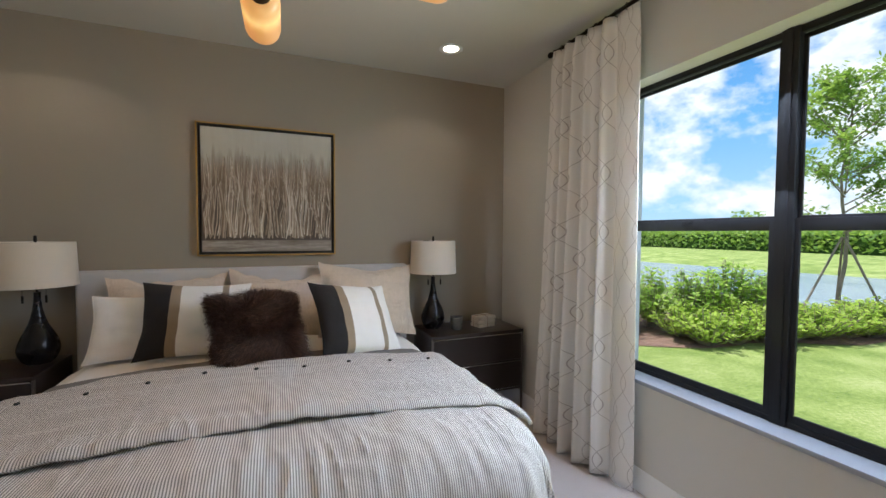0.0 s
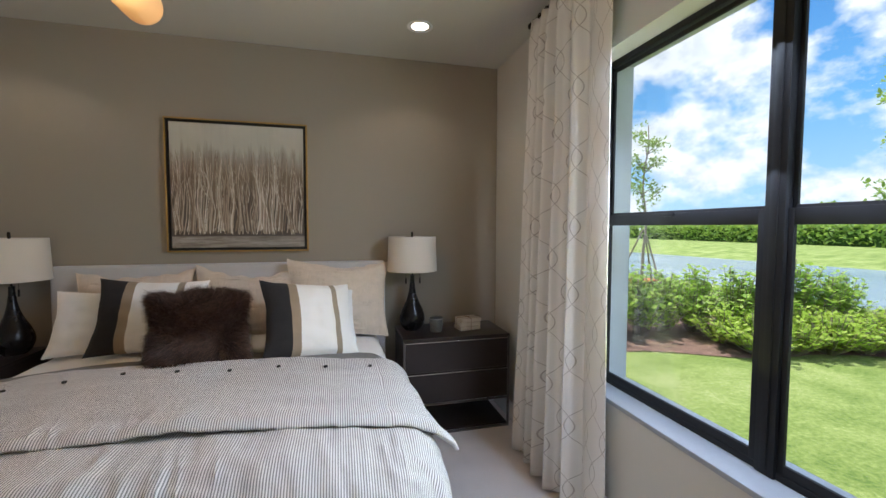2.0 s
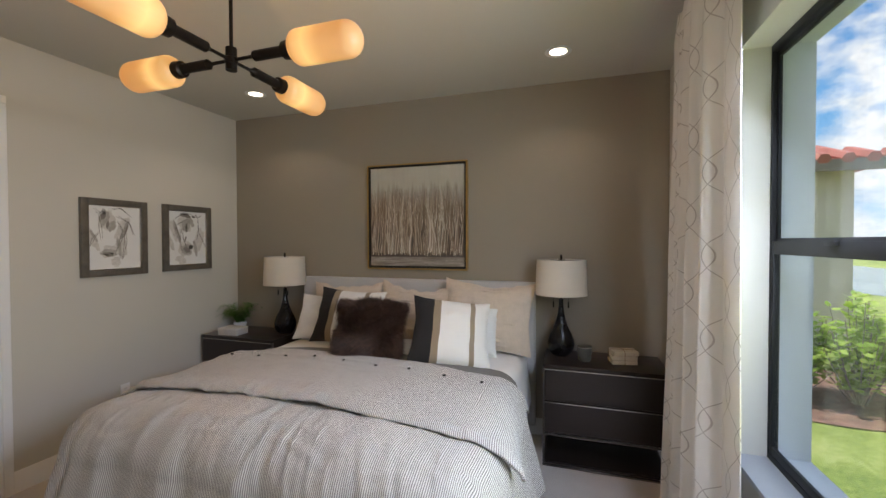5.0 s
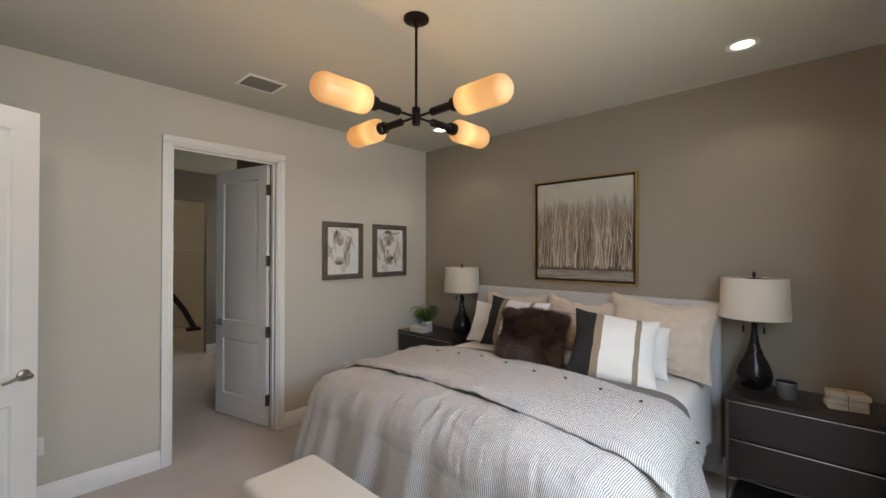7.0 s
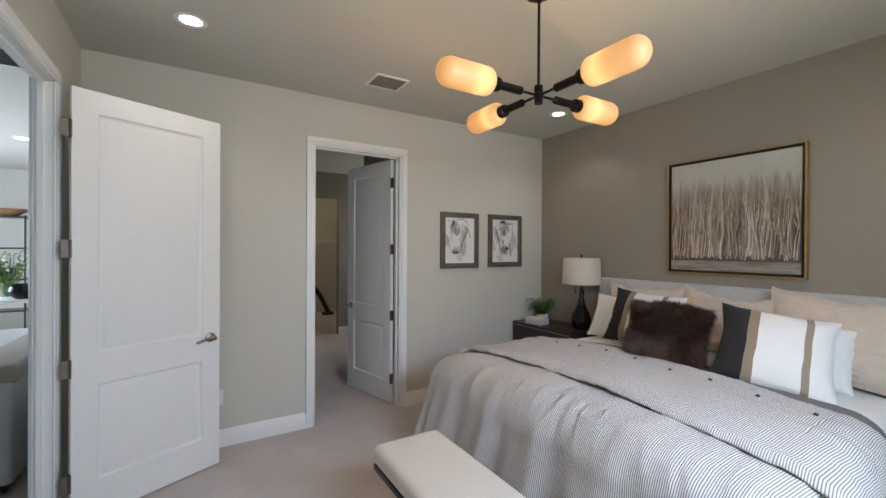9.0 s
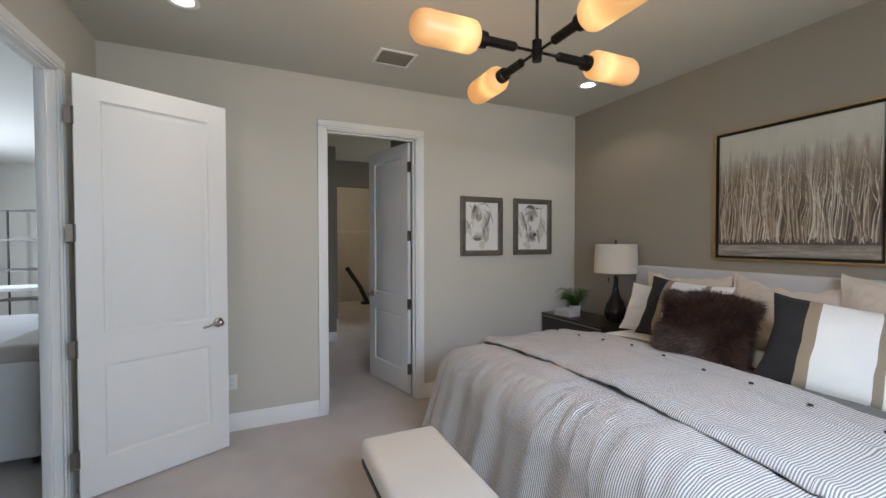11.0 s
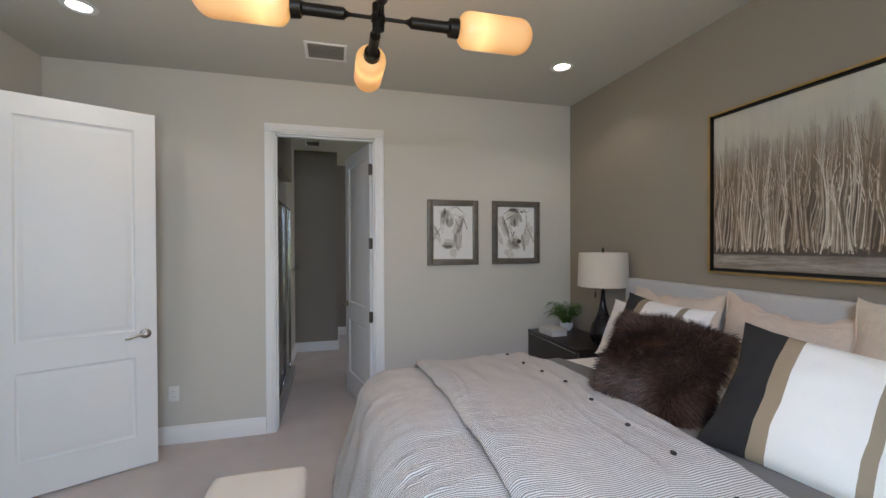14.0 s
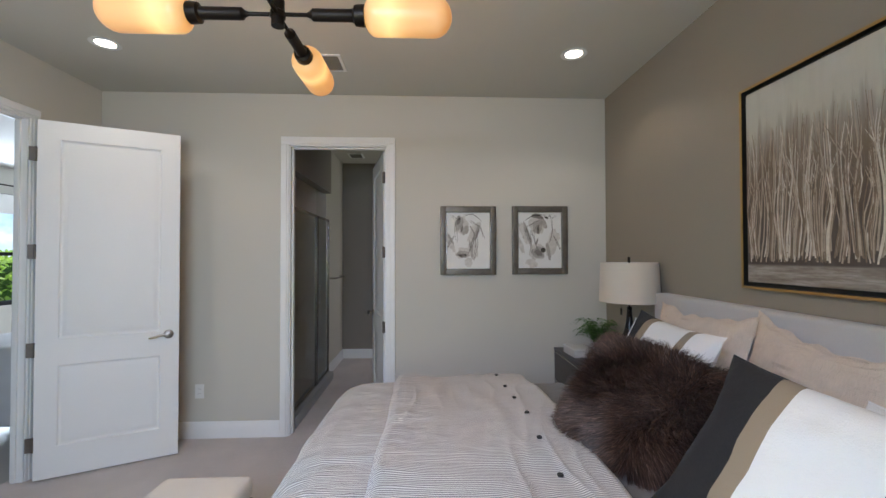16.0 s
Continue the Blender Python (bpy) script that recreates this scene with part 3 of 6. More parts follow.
def drape(s, t, half, foot, top, r, flare, ripple, seed):
    """A cloth point: s across the bed, t along it from the foot line; past the edges it rolls over and falls."""
    ox = max(0.0, abs(s) - half)
    oy = max(0.0, foot - t)
    d = math.hypot(ox, oy)
    x, y = max(-half, min(half, s)), max(foot, t)
    crown = 0.05 * (1 - (x / half) ** 2)
    crease = max(0.0, 1 - abs(t - 1.52) / 0.45) * max(0.0, noise.noise(Vector((s * 21 + 2.5 * wave(s, t, 2.0, seed), t * 2.2, seed + 9)))) ** 1.2
    ruck = max(0.0, 1 - abs(t - 1.50) / 0.34) * max(0.0, noise.noise(Vector((s * 3.2, t * 19 + 1.8 * wave(s, t, 3.0, seed), seed + 13))))
    slant = s * 15 + t * 7 + 2.2 * wave(s, t, 1.7, seed + 21)
    pucker = max(0.0, 1 - abs(t - 1.66) / 0.30) * max(0.0, wave(s, t, 2.3, seed + 17) + 0.35) * max(0.0, math.sin(slant * 1.9)) ** 2
    ridge = max(0.0, 1 - abs(t - 1.64) / 0.42) ** 0.7 * max(0.0, 0.30 + wave(s, t, 1.9, seed + 33)) * (1 - min(1.0, abs(noise.noise(Vector((s * 17 + t * 3.0 + 0.6 * wave(s, t, 3.0, seed), t * 1.7, seed + 29)))) * 2.6)) ** 2
    puff = 0.012 * ridge + 0.009 * pucker + 0.007 * ruck + 0.014 * crease + 0.016 * wave(s, t, 2.6, seed) + 0.006 * wave(s, t * 0.5, 8.0, seed + 3) + 0.0025 * wave(s * 1.6, t * 0.6, 19.0, seed + 5)
    if d < 1e-6:
        return Vector((x, y, top + crown + puff)), d
    dx, dy = math.copysign(ox / d, s), -oy / d
    if d < r * math.pi / 2:
        out, down = r * math.sin(d / r), r * (1 - math.cos(d / r))
    else:
        rest = d - r * math.pi / 2
        out, down = r + flare * rest, r + rest * 0.985
    along = (t if ox > oy else s) + 0.6 * math.atan2(oy, ox + 1e-6)
    grow = min(1.0, d / 0.55) ** 1.2
    fold = ripple * grow * (math.sin(along * 15 + 2.5 * wave(along, d, 1.5, seed)) + 0.5 * math.sin(along * 31 + seed))
    out += fold + puff * (1 - grow)
    return Vector((x + dx * out, y + dy * out, max(0.02, top + crown * (1 - grow) + puff * (1 - grow) - down))), d


def duvet_point(u, v):
    s, t = (u - 0.5) * 3.24, 0.84 + v * 1.66
    p, d = drape(s, t, 0.93, 1.62, BED_TOP - 0.006, 0.21, 0.27, 0.020, 1.0)
    return p + Vector((BX, 0, 0))


dv = ob_of("cover", sheet(300, 170, duvet_point, lambda u, v: ((u - 0.5) * 3.24, v * 1.66)), M_TICKING)
duvet = thing("duvet", pose(0, 0, 0), "grey and white ticking-striped duvet, rumpled, draped over the bed", "duvet")
dv.parent = duvet
so = dv.modifiers.new("thick", "SOLIDIFY")
so.thickness, so.offset = 0.018, -1


def fold_point(u, v):
    s, t = (u - 0.5) * 2.48, 1.785 + v * 0.78 + 0.012 * math.sin(u * 5.0) + 0.012 * wave(u * 3, 0, 3.0)
    p, d = drape(s, t, 0.94, 0.5, BED_TOP + 0.035, 0.21, 0.30, 0.014, 4.0)
    edge = min(1.0, min(v, 1 - v) / 0.05)
    p.z -= 0.026 * (1 - edge) ** 2
    ridge = math.sin(v * 26 + 2.6 * wave(s, v, 2.2, 3.0)) * max(0.0, 0.25 + 1.4 * wave(s * 1.3, v * 2, 2.0, 7.0))
    p.z += 0.006 * ridge * edge
    rumple = (1 - min(1.0, abs(noise.noise(Vector((s * 1.5, v * 7.5 + 0.5 * wave(s, v, 3.0, 5.0), 51.0)))) * 2.8)) ** 2
    p.z += 0.022 * rumple * edge * max(0.0, 0.25 + wave(s, v, 1.6, 61.0))
    lift = max(0.0, d - 0.12) * max(0.0, 1 - v * 2.2)
    p.x += math.copysign(0.34 * lift, s)
    p.z += 0.24 * lift
    return p + Vector((BX, 0, 0))


fd = ob_of("turned_back_edge", sheet(250, 120, fold_point, lambda u, v: ((u - 0.5) * 2.48, v * 0.78)), M_TICKING)
tagged(fd, "turned-back top edge with dark buttons")
fd.parent = duvet
so = fd.modifiers.new("thick", "SOLIDIFY")
so.thickness, so.offset = 0.02, -1
for i in range(9):
    bx = -0.77 + i * 0.2265
    p = fold_point((bx - BX) / 2.48 + 0.5, 0.76)
    part("button", lathe(bmesh.new(), ((0.0, 0.004), (0.007, 0.004), (0.0095, 0.007), (0.0105, 0.004), (0.0095, 0.0), (0.0, 0.0)), 16, Matrix.Translation(p + Vector((0, 0, 0.002)))), M_BLACK, fd, "dark horn button")


def sheet_point(u, v):
    s, t = (u - 0.5) * 2.9, 2.36 + v * 0.42
    p, d = drape(s, t, 0.91, 0.5, BED_TOP - 0.002, 0.15, 0.16, 0.012, 8.0)
    return p + Vector((BX, 0, 0))


gs = tagged(ob_of("blanket", sheet(120, 20, sheet_point), M_GREYSHEET), "dark grey blanket showing beyond the duvet edge", "blanket")


def white_point(u, v):
    s, t = (u - 0.5) * 2.85, 2.60 + v * 0.82
    p, d = drape(s, t, 0.955, 0.5, BED_TOP - 0.026, 0.09, 0.10, 0.014, 12.0)
    return p + Vector((BX, 0, 0))


tagged(ob_of("bed_sheet", sheet(120, 30, white_point), M_WHITE), "white cotton sheet tucked round the mattress", "sheet")


# ---- pillows ----
def pillow_bm(w, h, t, seed, pinch=0.10, nu=30, sag=0.0, flange=0.0, crush=0.0):
    bm = bmesh.new()
    layer = bm.loops.layers.uv.new("uv")
    sides = []
    for s in (1, -1):
        grid = []
        for i in range(nu + 1):
            row = []
            for j in range(nu + 1):
                a, b = 2 * i / nu - 1, 2 * j / nu - 1
                px = a * w / 2 * (1 - pinch * (1 - b * b) * abs(a) ** 3)
                pz = b * h / 2 * (1 - pinch * (1 - a * a) * abs(b) ** 3)
                fl = 1 - flange
                aa, bb = min(1, abs(a) / fl), min(1, abs(b) / fl)
                f = max(0.0, (1 - aa ** 2.4)) ** 0.55 * max(0.0, (1 - bb ** 2.4)) ** 0.55
                y = s * t / 2 * f + s * 0.010 * f * wave(a * 2, b * 2, 1.6, seed + s) + 0.006 * wave(a, b, 5.0, seed) * (1 - f) + s * 0.005 * f * wave(a * 1.4, b, 4.5, seed + 2) + s * crush * f ** 0.5 * (wave(a * 0.9 + 0.3 * b, b * 5.0, 2.6, seed + 4) + 0.5 * wave(a * 2.0, b * 9.0, 2.6, seed + 6))
                row.append(bm.verts.new((px + 0.006 * wave(b, a, 2.0, seed), y, h / 2 + pz - sag * (1 - abs(a) ** 1.5) * max(0, b) ** 2 + 2.6 * crush * max(0, b) ** 3 * (1 - a ** 4) * wave(a * 2.4, 0, 1.5, seed + 8))))
            grid.append(row)
        sides.append(grid)
    for k, grid in enumerate(sides):
        for i in range(nu):
            for j in range(nu):
                idx = ((i, j), (i + 1, j), (i + 1, j + 1), (i, j + 1))
                f = bm.faces.new([grid[p][q] for p, q in (idx if k else idx[::-1])])
                for loop, (p, q) in zip(f.loops, idx if k else idx[::-1]):
                    loop[layer].uv = (p / nu, q / nu)
    bmesh.ops.remove_doubles(bm, verts=bm.verts, dist=0.0012)
    return bm


def pillow(name, m, w, h, t, material, label, seed, **more):
    ob = ob_of(name, pillow_bm(w, h, t, seed, **more), material)
    ob.matrix_basis = m
    pinch, sag = more.get("pinch", 0.10), more.get("sag", 0.0)
    rim = []
    for a, b in [(-1 + q / 12, -1) for q in range(24)] + [(1, -1 + q / 12) for q in range(24)] + [(1 - q / 12, 1) for q in range(24)] + [(-1, 1 - q / 12) for q in range(25)]:
        px, pz = a * w / 2 * (1 - pinch * (1 - b * b) * abs(a) ** 3), b * h / 2 * (1 - pinch * (1 - a * a) * abs(b) ** 3)
        rim.append((px + 0.006 * wave(b, a, 2.0, seed), 0.006 * wave(a, b, 5.0, seed), h / 2 + pz - sag * (1 - abs(a) ** 1.5) * max(0, b) ** 2 + 2.6 * more.get("crush", 0.0) * max(0, b) ** 3 * (1 - a ** 4) * wave(a * 2.4, 0, 1.5, seed + 8)))
    if material is not M_BAND:
        part("piping", tube(bmesh.new(), rim, 0.0035, 6), material, ob)
    return tagged(ob, label, "pillow")


for x, w, h, y, z, lean, yaw, roll, sag in ((-0.43, 0.70, 0.50, 3.28, 0.752, -16, 2, -1, 0.03), (0.26, 0.72, 0.53, 3.25, 0.752, -16, -2, 1, 0.075), (0.87, 0.74, 0.57, 3.17, 0.752, -21, 2, 3, 0.03)):
    pillow("pillow_sham", pose(x, y, z, lean, roll, yaw), w, h, 0.17, M_SHAM, "beige crinkled linen pillow sham against the headboard", x * 7, sag=sag, flange=0.05, crush=0.013)
pillow("white_pillow", pose(-0.515, 3.09, 0.752, -24, 1, 3), 0.58, 0.41, 0.15, M_WHITE, "white cotton bed pillow propped upright", 3.3)
pillow("white_pillow", pose(0.775, 3.03, 0.752, -28, 2, 6), 0.46, 0.39, 0.15, M_WHITE, "white cotton bed pillow behind the banded cushion", 5.1)
pillow("banded_cushion", pose(0.745, 2.68, 0.758, -38, 7, 20), 0.575, 0.53, 0.17, M_BAND, "white cushion with a charcoal end and taupe bands", 6.7)
pillow("banded_cushion", pose(-0.235, 2.945, 0.768, -23, 3, 2), 0.60, 0.475, 0.17, M_BAND, "white cushion with charcoal and tan bands, half hidden", 9.9)

# fur cushion: a padded core covered with many short tapered locks
M_FUR = Nodes("fur")
M_FUR.set(M_FUR.shader, "Base_Color", M_FUR.ramp(M_FUR.add("ShaderNodeNewGeometry").outputs["Random Per Island"], ((0.0, (0.020, 0.009, 0.007)), (0.55, (0.055, 0.027, 0.020)), (0.9, (0.13, 0.072, 0.052)), (1.0, (0.22, 0.14, 0.105)))))
M_FUR.shader.inputs["Roughness"].default_value = 0.55
M_FUR = M_FUR.material
fur = thing("fur_cushion", pose(0.17, 2.59, 0.755, -38, 4, 20), "dark brown long-haired fur cushion", "cushion")
core_bm = pillow_bm(0.445, 0.47, 0.26, 2.2)
core_bm.normal_update()
spots = []
for f in core_bm.faces:
    spots.append((f.calc_center_median(), f.normal.copy(), f.calc_area()))
part("cover", core_bm, surface("fur_hide", (0.016, 0.010, 0.008), 0.8, vary=0.3, scale=20, grain=90), fur)
rng = random.Random(7)
verts, faces = [], []
for c, nrm, area in spots:
    if nrm.y > 0.85 and abs(c.x) < 0.22:
        n_locks = 4
    else:
        n_locks = 40
    if (c - Vector((0, 0, 0.20))).dot(nrm) < 0:
        nrm = -nrm
    for _ in range(n_locks):
        p = c + Vector((rng.uniform(-0.011, 0.011), 0, rng.uniform(-0.009, 0.009)))
        whirl = 1.9 * wave(p.x, p.z, 5.0, 2.0) + 0.9 * wave(p.x, p.z, 14.0, 6.0)
        comb = Vector((math.sin(whirl) * 0.9, 0, -0.55 + 0.5 * math.cos(whirl)))
        side = Vector((p.x, 0, p.z - 0.21))
        d = (nrm * rng.uniform(0.35, 0.9) + comb * 0.9 + side * 1.6 + Vector((rng.uniform(-0.35, 0.35), 0, rng.uniform(-0.35, 0.35)))).normalized()
        L, wd = rng.uniform(0.035, 0.080), rng.uniform(0.0010, 0.0021)
        across = d.cross(nrm)
        if across.length < 1e-3:
            across = Vector((1, 0, 0))
        across = across.normalized() * wd
        mid = p + d * L * 0.55
        tip = p + (d * 0.8 + comb * 0.25 + Vector((0, 0, -0.12))).normalized() * L
        k = len(verts)
        verts += [p - across, p + across, mid + across * 0.8, mid - across * 0.8, tip]
        faces += [(k, k + 1, k + 2, k + 3), (k + 3, k + 2, k + 4)]
me = bpy.data.meshes.new("fur")
me.from_pydata([tuple(v) for v in verts], [], faces)
me.materials.append(M_FUR)
pile = new("fur", me)
pile.parent = fur
tagged(pile, kind="stuff")

# ---- nightstands, lamps, small things ----


def nightstand(m, w, label):
    """Local origin: front left floor corner; y runs to the wall."""
    d, h = 0.455, 0.725
    ns = thing("nightstand", m, label, "nightstand", "nightstands beside the bed")
    part("body", boxes((0.012, w - 0.012, 0.016, d, 0.235, h - 0.022), bevel=0.002), M_ESPRESSO, ns)
    part("top", box(bmesh.new(), 0, w, 0, d, h - 0.022, h, 0.003, 2), M_ESPRESSO, ns)
    for z0, z1 in ((0.475, 0.69), (0.245, 0.455)):
        dr = part("drawer", box(bmesh.new(), 0.016, w - 0.016, 0.002, 0.02, z0, z1, 0.002, 1), M_ESPRESSO, ns)
        part("pull_strip", box(bmesh.new(), 0.016, w - 0.016, -0.004, 0.014, z1 + 0.001, z1 + 0.009, 0.001, 1), M_CHROME, dr, "thin polished metal pull strip")
    for x in (0.0, w - 0.014):
        for y in (0.004, d - 0.018):
            part("leg", box(bmesh.new(), x, x + 0.014, y, y + 0.014, 0.0, h - 0.023, 0.001, 1), M_GUNMETAL, ns)
        part("side_rail", box(bmesh.new(), x, x + 0.014, 0.018, d - 0.018, 0.0, 0.014, 0.001, 1), M_GUNMETAL, ns)
    for y in (0.004, d - 0.018):
        part("floor_rail", box(bmesh.new(), 0.014, w - 0.014, y, y + 0.014, 0.0, 0.014, 0.001, 1), M_GUNMETAL, ns)
    part("base_board", boxes((0.016, w - 0.016, 0.02, d - 0.02, 0.016, 0.030)), M_ESPRESSO, ns)
    part("under_rail", box(bmesh.new(), 0.014, w - 0.014, 0.004, 0.016, 0.222, 0.233, 0.001, 1), M_GUNMETAL, ns)
    return ns


nightstand(pose(1.33, 3.065, 0), 0.82, "espresso wood two-drawer nightstand with polished metal trim")
nightstand(pose(-1.83, 3.065, 0), 0.82, "espresso wood two-drawer nightstand with polished metal trim")


def table_lamp(x, y, z, label):
    t = thing("table_lamp", pose(x, y, z), label, "lamp", "lamps on the nightstands")
    prof = ((0.0, 0.0), (0.056, 0.0), (0.062, 0.006), (0.078, 0.022), (0.094, 0.055), (0.100, 0.088), (0.096, 0.12), (0.083, 0.16), (0.064, 0.20), (0.046, 0.24), (0.032, 0.285), (0.023, 0.33), (0.018, 0.38), (0.016, 0.42), (0.018, 0.432), (0.0, 0.434))
    part("base", lathe(bmesh.new(), prof, 40), M_LAMPBASE, t, "black glazed gourd-shaped base")
    part("foot", lathe(bmesh.new(), ((0.0, -0.0), (0.058, 0.0), (0.058, 0.005), (0.0, 0.005)), 32), M_CHROME, t)
    part("stem", tube(bmesh.new(), [(0, 0, 0.43), (0, 0, 0.745)], 0.006, 10), M_DARKMETAL, t)
    bm = bmesh.new()
    lathe(bm, ((0.192, 0.468), (0.194, 0.468), (0.184, 0.735), (0.182, 0.735), (0.182, 0.732), (0.190, 0.471), (0.192, 0.468)), 48)
    part("shade", bm, M_SHADE, t, "cream linen drum shade")
    bm = bmesh.new()
    for k in range(3):
        a = k * math.tau / 3
        tube(bm, [(0.005 * math.cos(a), 0.005 * math.sin(a), 0.728), (0.182 * math.cos(a), 0.182 * math.sin(a), 0.728)], 0.0025, 6)
    part("spider", bm, M_DARKMETAL, t)
    part("finial", lathe(bmesh.new(), ((0.0, 0.735), (0.008, 0.737), (0.009, 0.742), (0.008, 0.772), (0.0, 0.775)), 12), M_DARKMETAL, t)
    for s in (-1, 1):
        bm = tube(bmesh.new(), [(s * 0.055, -0.03, 0.56), (s * 0.055, -0.03, 0.415)], 0.0012, 6)
        tube(bm, [(s * 0.055, -0.03, 0.415), (s * 0.055, -0.03, 0.37)], 0.006, 10)
        part("pull_chain", bm, M_DARKMETAL, t, "pull chain with a dark bar")
    return t


table_lamp(1.447, 3.362, 0.726, "table lamp with a black gourd base and cream drum shade, unlit")
table_lamp(-1.11, 3.36, 0.726, "table lamp with a black gourd base and cream drum shade, unlit")

cup = thing("candle_jar", pose(1.616, 3.255, 0.726), "grey glazed candle jar on the nightstand", "candle")
part("jar", lathe(bmesh.new(), ((0.0, 0.0), (0.040, 0.0), (0.046, 0.006), (0.050, 0.05), (0.051, 0.098), (0.0475, 0.099), (0.045, 0.06), (0.0, 0.055)), 32), surface("jar_glaze", (0.10, 0.10, 0.09), 0.35, vary=0.25, scale=18, grain=80), cup)
part("rim", lathe(bmesh.new(), ((0.0475, 0.099), (0.052, 0.097), (0.053, 0.102), (0.0515, 0.106), (0.0475, 0.104), (0.0475, 0.099)), 32), M_NICKEL, cup)
M_BOOK = surface("old_paper", (0.58, 0.53, 0.45), 0.85, vary=0.12, scale=15, grain=220, bump=0.3)
bk = thing("book_bundle", pose(1.875, 3.275, 0.726, 0, 0, 8), "small stack of pale old books tied with twine", "books")
for k, (a, zz) in enumerate(((3, 0.0), (-4, 0.033), (5, 0.064))):
    bm = box(bmesh.new(), -0.085, 0.085, -0.062, 0.062, 0.002, 0.03, 0.004, 2)
    bmesh.ops.transform(bm, matrix=Matrix.Translation((0.004 * k, 0, zz)) @ Matrix.Rotation(radians(a), 4, "Z"), verts=bm.verts)
    part("book", bm, M_BOOK, bk)
M_TWINE = surface("twine", (0.22, 0.13, 0.07), 0.9, vary=0.2, scale=60, grain=300)
bm = tube(bmesh.new(), [(-0.096, 0.0, 0.0), (-0.094, 0.0, 0.096), (0.0, 0.0, 0.0985), (0.098, 0.0, 0.096), (0.1, 0, 0.0)], 0.002, 6)
tube(bm, [(0.0, -0.073, 0.0), (0.0, -0.072, 0.096), (0.0, 0.0, 0.099), (0.0, 0.072, 0.096), (0.0, 0.073, 0)], 0.002, 6)
part("twine", bm, M_TWINE, bk, "brown twine")

bxx = thing("trinket_box", pose(-1.555, 3.17, 0.726, 0, 0, 4), "pale stone keepsake box on the nightstand", "box")
part("box_body", box(bmesh.new(), -0.105, 0.105, -0.075, 0.075, 0, 0.052, 0.004, 2), surface("pale_stone", (0.50, 0.48, 0.46), 0.6, vary=0.12, scale=14, grain=90, bump=0.2), bxx)
part("lid", box(bmesh.new(), -0.108, 0.108, -0.078, 0.078, 0.054, 0.066, 0.004, 2), surface("pale_stone_lid", (0.60, 0.58, 0.55), 0.6, vary=0.1, scale=14, grain=90, bump=0.2), bxx)
pl = thing("potted_fern", pose(-1.68, 3.385, 0.726), "small green fern in a white bowl", "plant")
part("pot", lathe(bmesh.new(), ((0.0, 0.0), (0.034, 0.0), (0.052, 0.02), (0.060, 0.05), (0.060, 0.072), (0.055, 0.073), (0.052, 0.05), (0.0, 0.045)), 32), M_PLASTIC, pl, "white ceramic bowl")
M_FERN = Nodes("fern_leaf")
M_FERN.set(M_FERN.shader, "Base_Color", M_FERN.ramp(M_FERN.add("ShaderNodeNewGeometry").outputs["Random Per Island"], ((0.0, (0.04, 0.11, 0.015)), (0.6, (0.09, 0.22, 0.03)), (1.0, (0.18, 0.34, 0.06)))))
M_FERN.shader.inputs["Roughness"].default_value = 0.5
M_FERN = M_FERN.material
rng = random.Random(3)
bm = bmesh.new()
for k in range(70):
    a, reach, rise = rng.uniform(0, math.tau), rng.uniform(0.08, 0.215), rng.uniform(0.06, 0.18)
    prev = None
    for q in range(1, 15):
        s = q / 14
        p = Vector((math.cos(a) * reach * s, math.sin(a) * reach * s, 0.06 + rise * math.sin(s * 2.3) * 1.1))
        for sd in (-1, 1):
            L = 0.034 * (1 - 0.75 * s) + 0.008
            d = Vector((math.cos(a + sd * 1.25), math.sin(a + sd * 1.25), rng.uniform(-0.3, 0.3))) * L
            w = Vector((math.cos(a), math.sin(a), 0.2)) * 0.006
            bm.faces.new([bm.verts.new(p), bm.verts.new(p + d * 0.5 + w), bm.verts.new(p + d), bm.verts.new(p + d * 0.5 - w)])
fo = part("foliage", bm, M_FERN, pl, "feathery green fronds")

# ---- bench at the foot of the bed ----
bn = thing("bench", pose(BX, 0.96, 0), "cream upholstered bench on dark metal legs", "bench")
part("seat", box(bmesh.new(), -0.485, 0.485, -0.205, 0.205, 0.385, 0.490, 0.045, 6), M_BENCH, bn, "cream linen cushion")
part("seat_frame", boxes((-0.475, 0.475, -0.198, -0.17, 0.355, 0.384), (-0.475, 0.475, 0.17, 0.198, 0.355, 0.384), (-0.475, -0.447, -0.17, 0.17, 0.355, 0.384), (0.447, 0.475, -0.17, 0.17, 0.355, 0.384), bevel=0.002), M_BLACK, bn)
for sx in (-1, 1):
    for sy in (-1, 1):
        part("leg", tube(bmesh.new(), [(sx * 0.44, sy * 0.185, 0.36), (sx * 0.44, sy * -0.185, 0.0)], 0.013, 8), M_DARKMETAL, bn)
    part("stretcher", tube(bmesh.new(), [(sx * 0.44, -0.18, 0.012), (sx * 0.44, 0.18, 0.012)], 0.010, 8), M_DARKMETAL, bn)

# ---- curtain on its rod ----
rod = thing("curtain_rod", pose(2.11, 2.68, 2.835), "dark bronze curtain rod with rings", "curtain rod")
part("rod", tube(bmesh.new(), [(0, 0, 0), (0, -2.9, 0)], 0.012, 12), M_DARKMETAL, rod)
part("finial", lathe(bmesh.new(), ((0.0, 0.0), (0.018, 0.002), (0.021, 0.018), (0.016, 0.03), (0.0, 0.033)), 16, Matrix.Rotation(-math.pi / 2, 4, "X")), M_DARKMETAL, rod)
for y in (-0.10, -1.4, -2.75):
    part("bracket", boxes((-0.008, XW - 2.11, y - 0.008, y + 0.008, -0.02, -0.012), (XW - 2.11 - 0.006, XW - 2.11, y - 0.02, y + 0.02, -0.04, 0.03), bevel=0.001), M_DARKMETAL, rod)
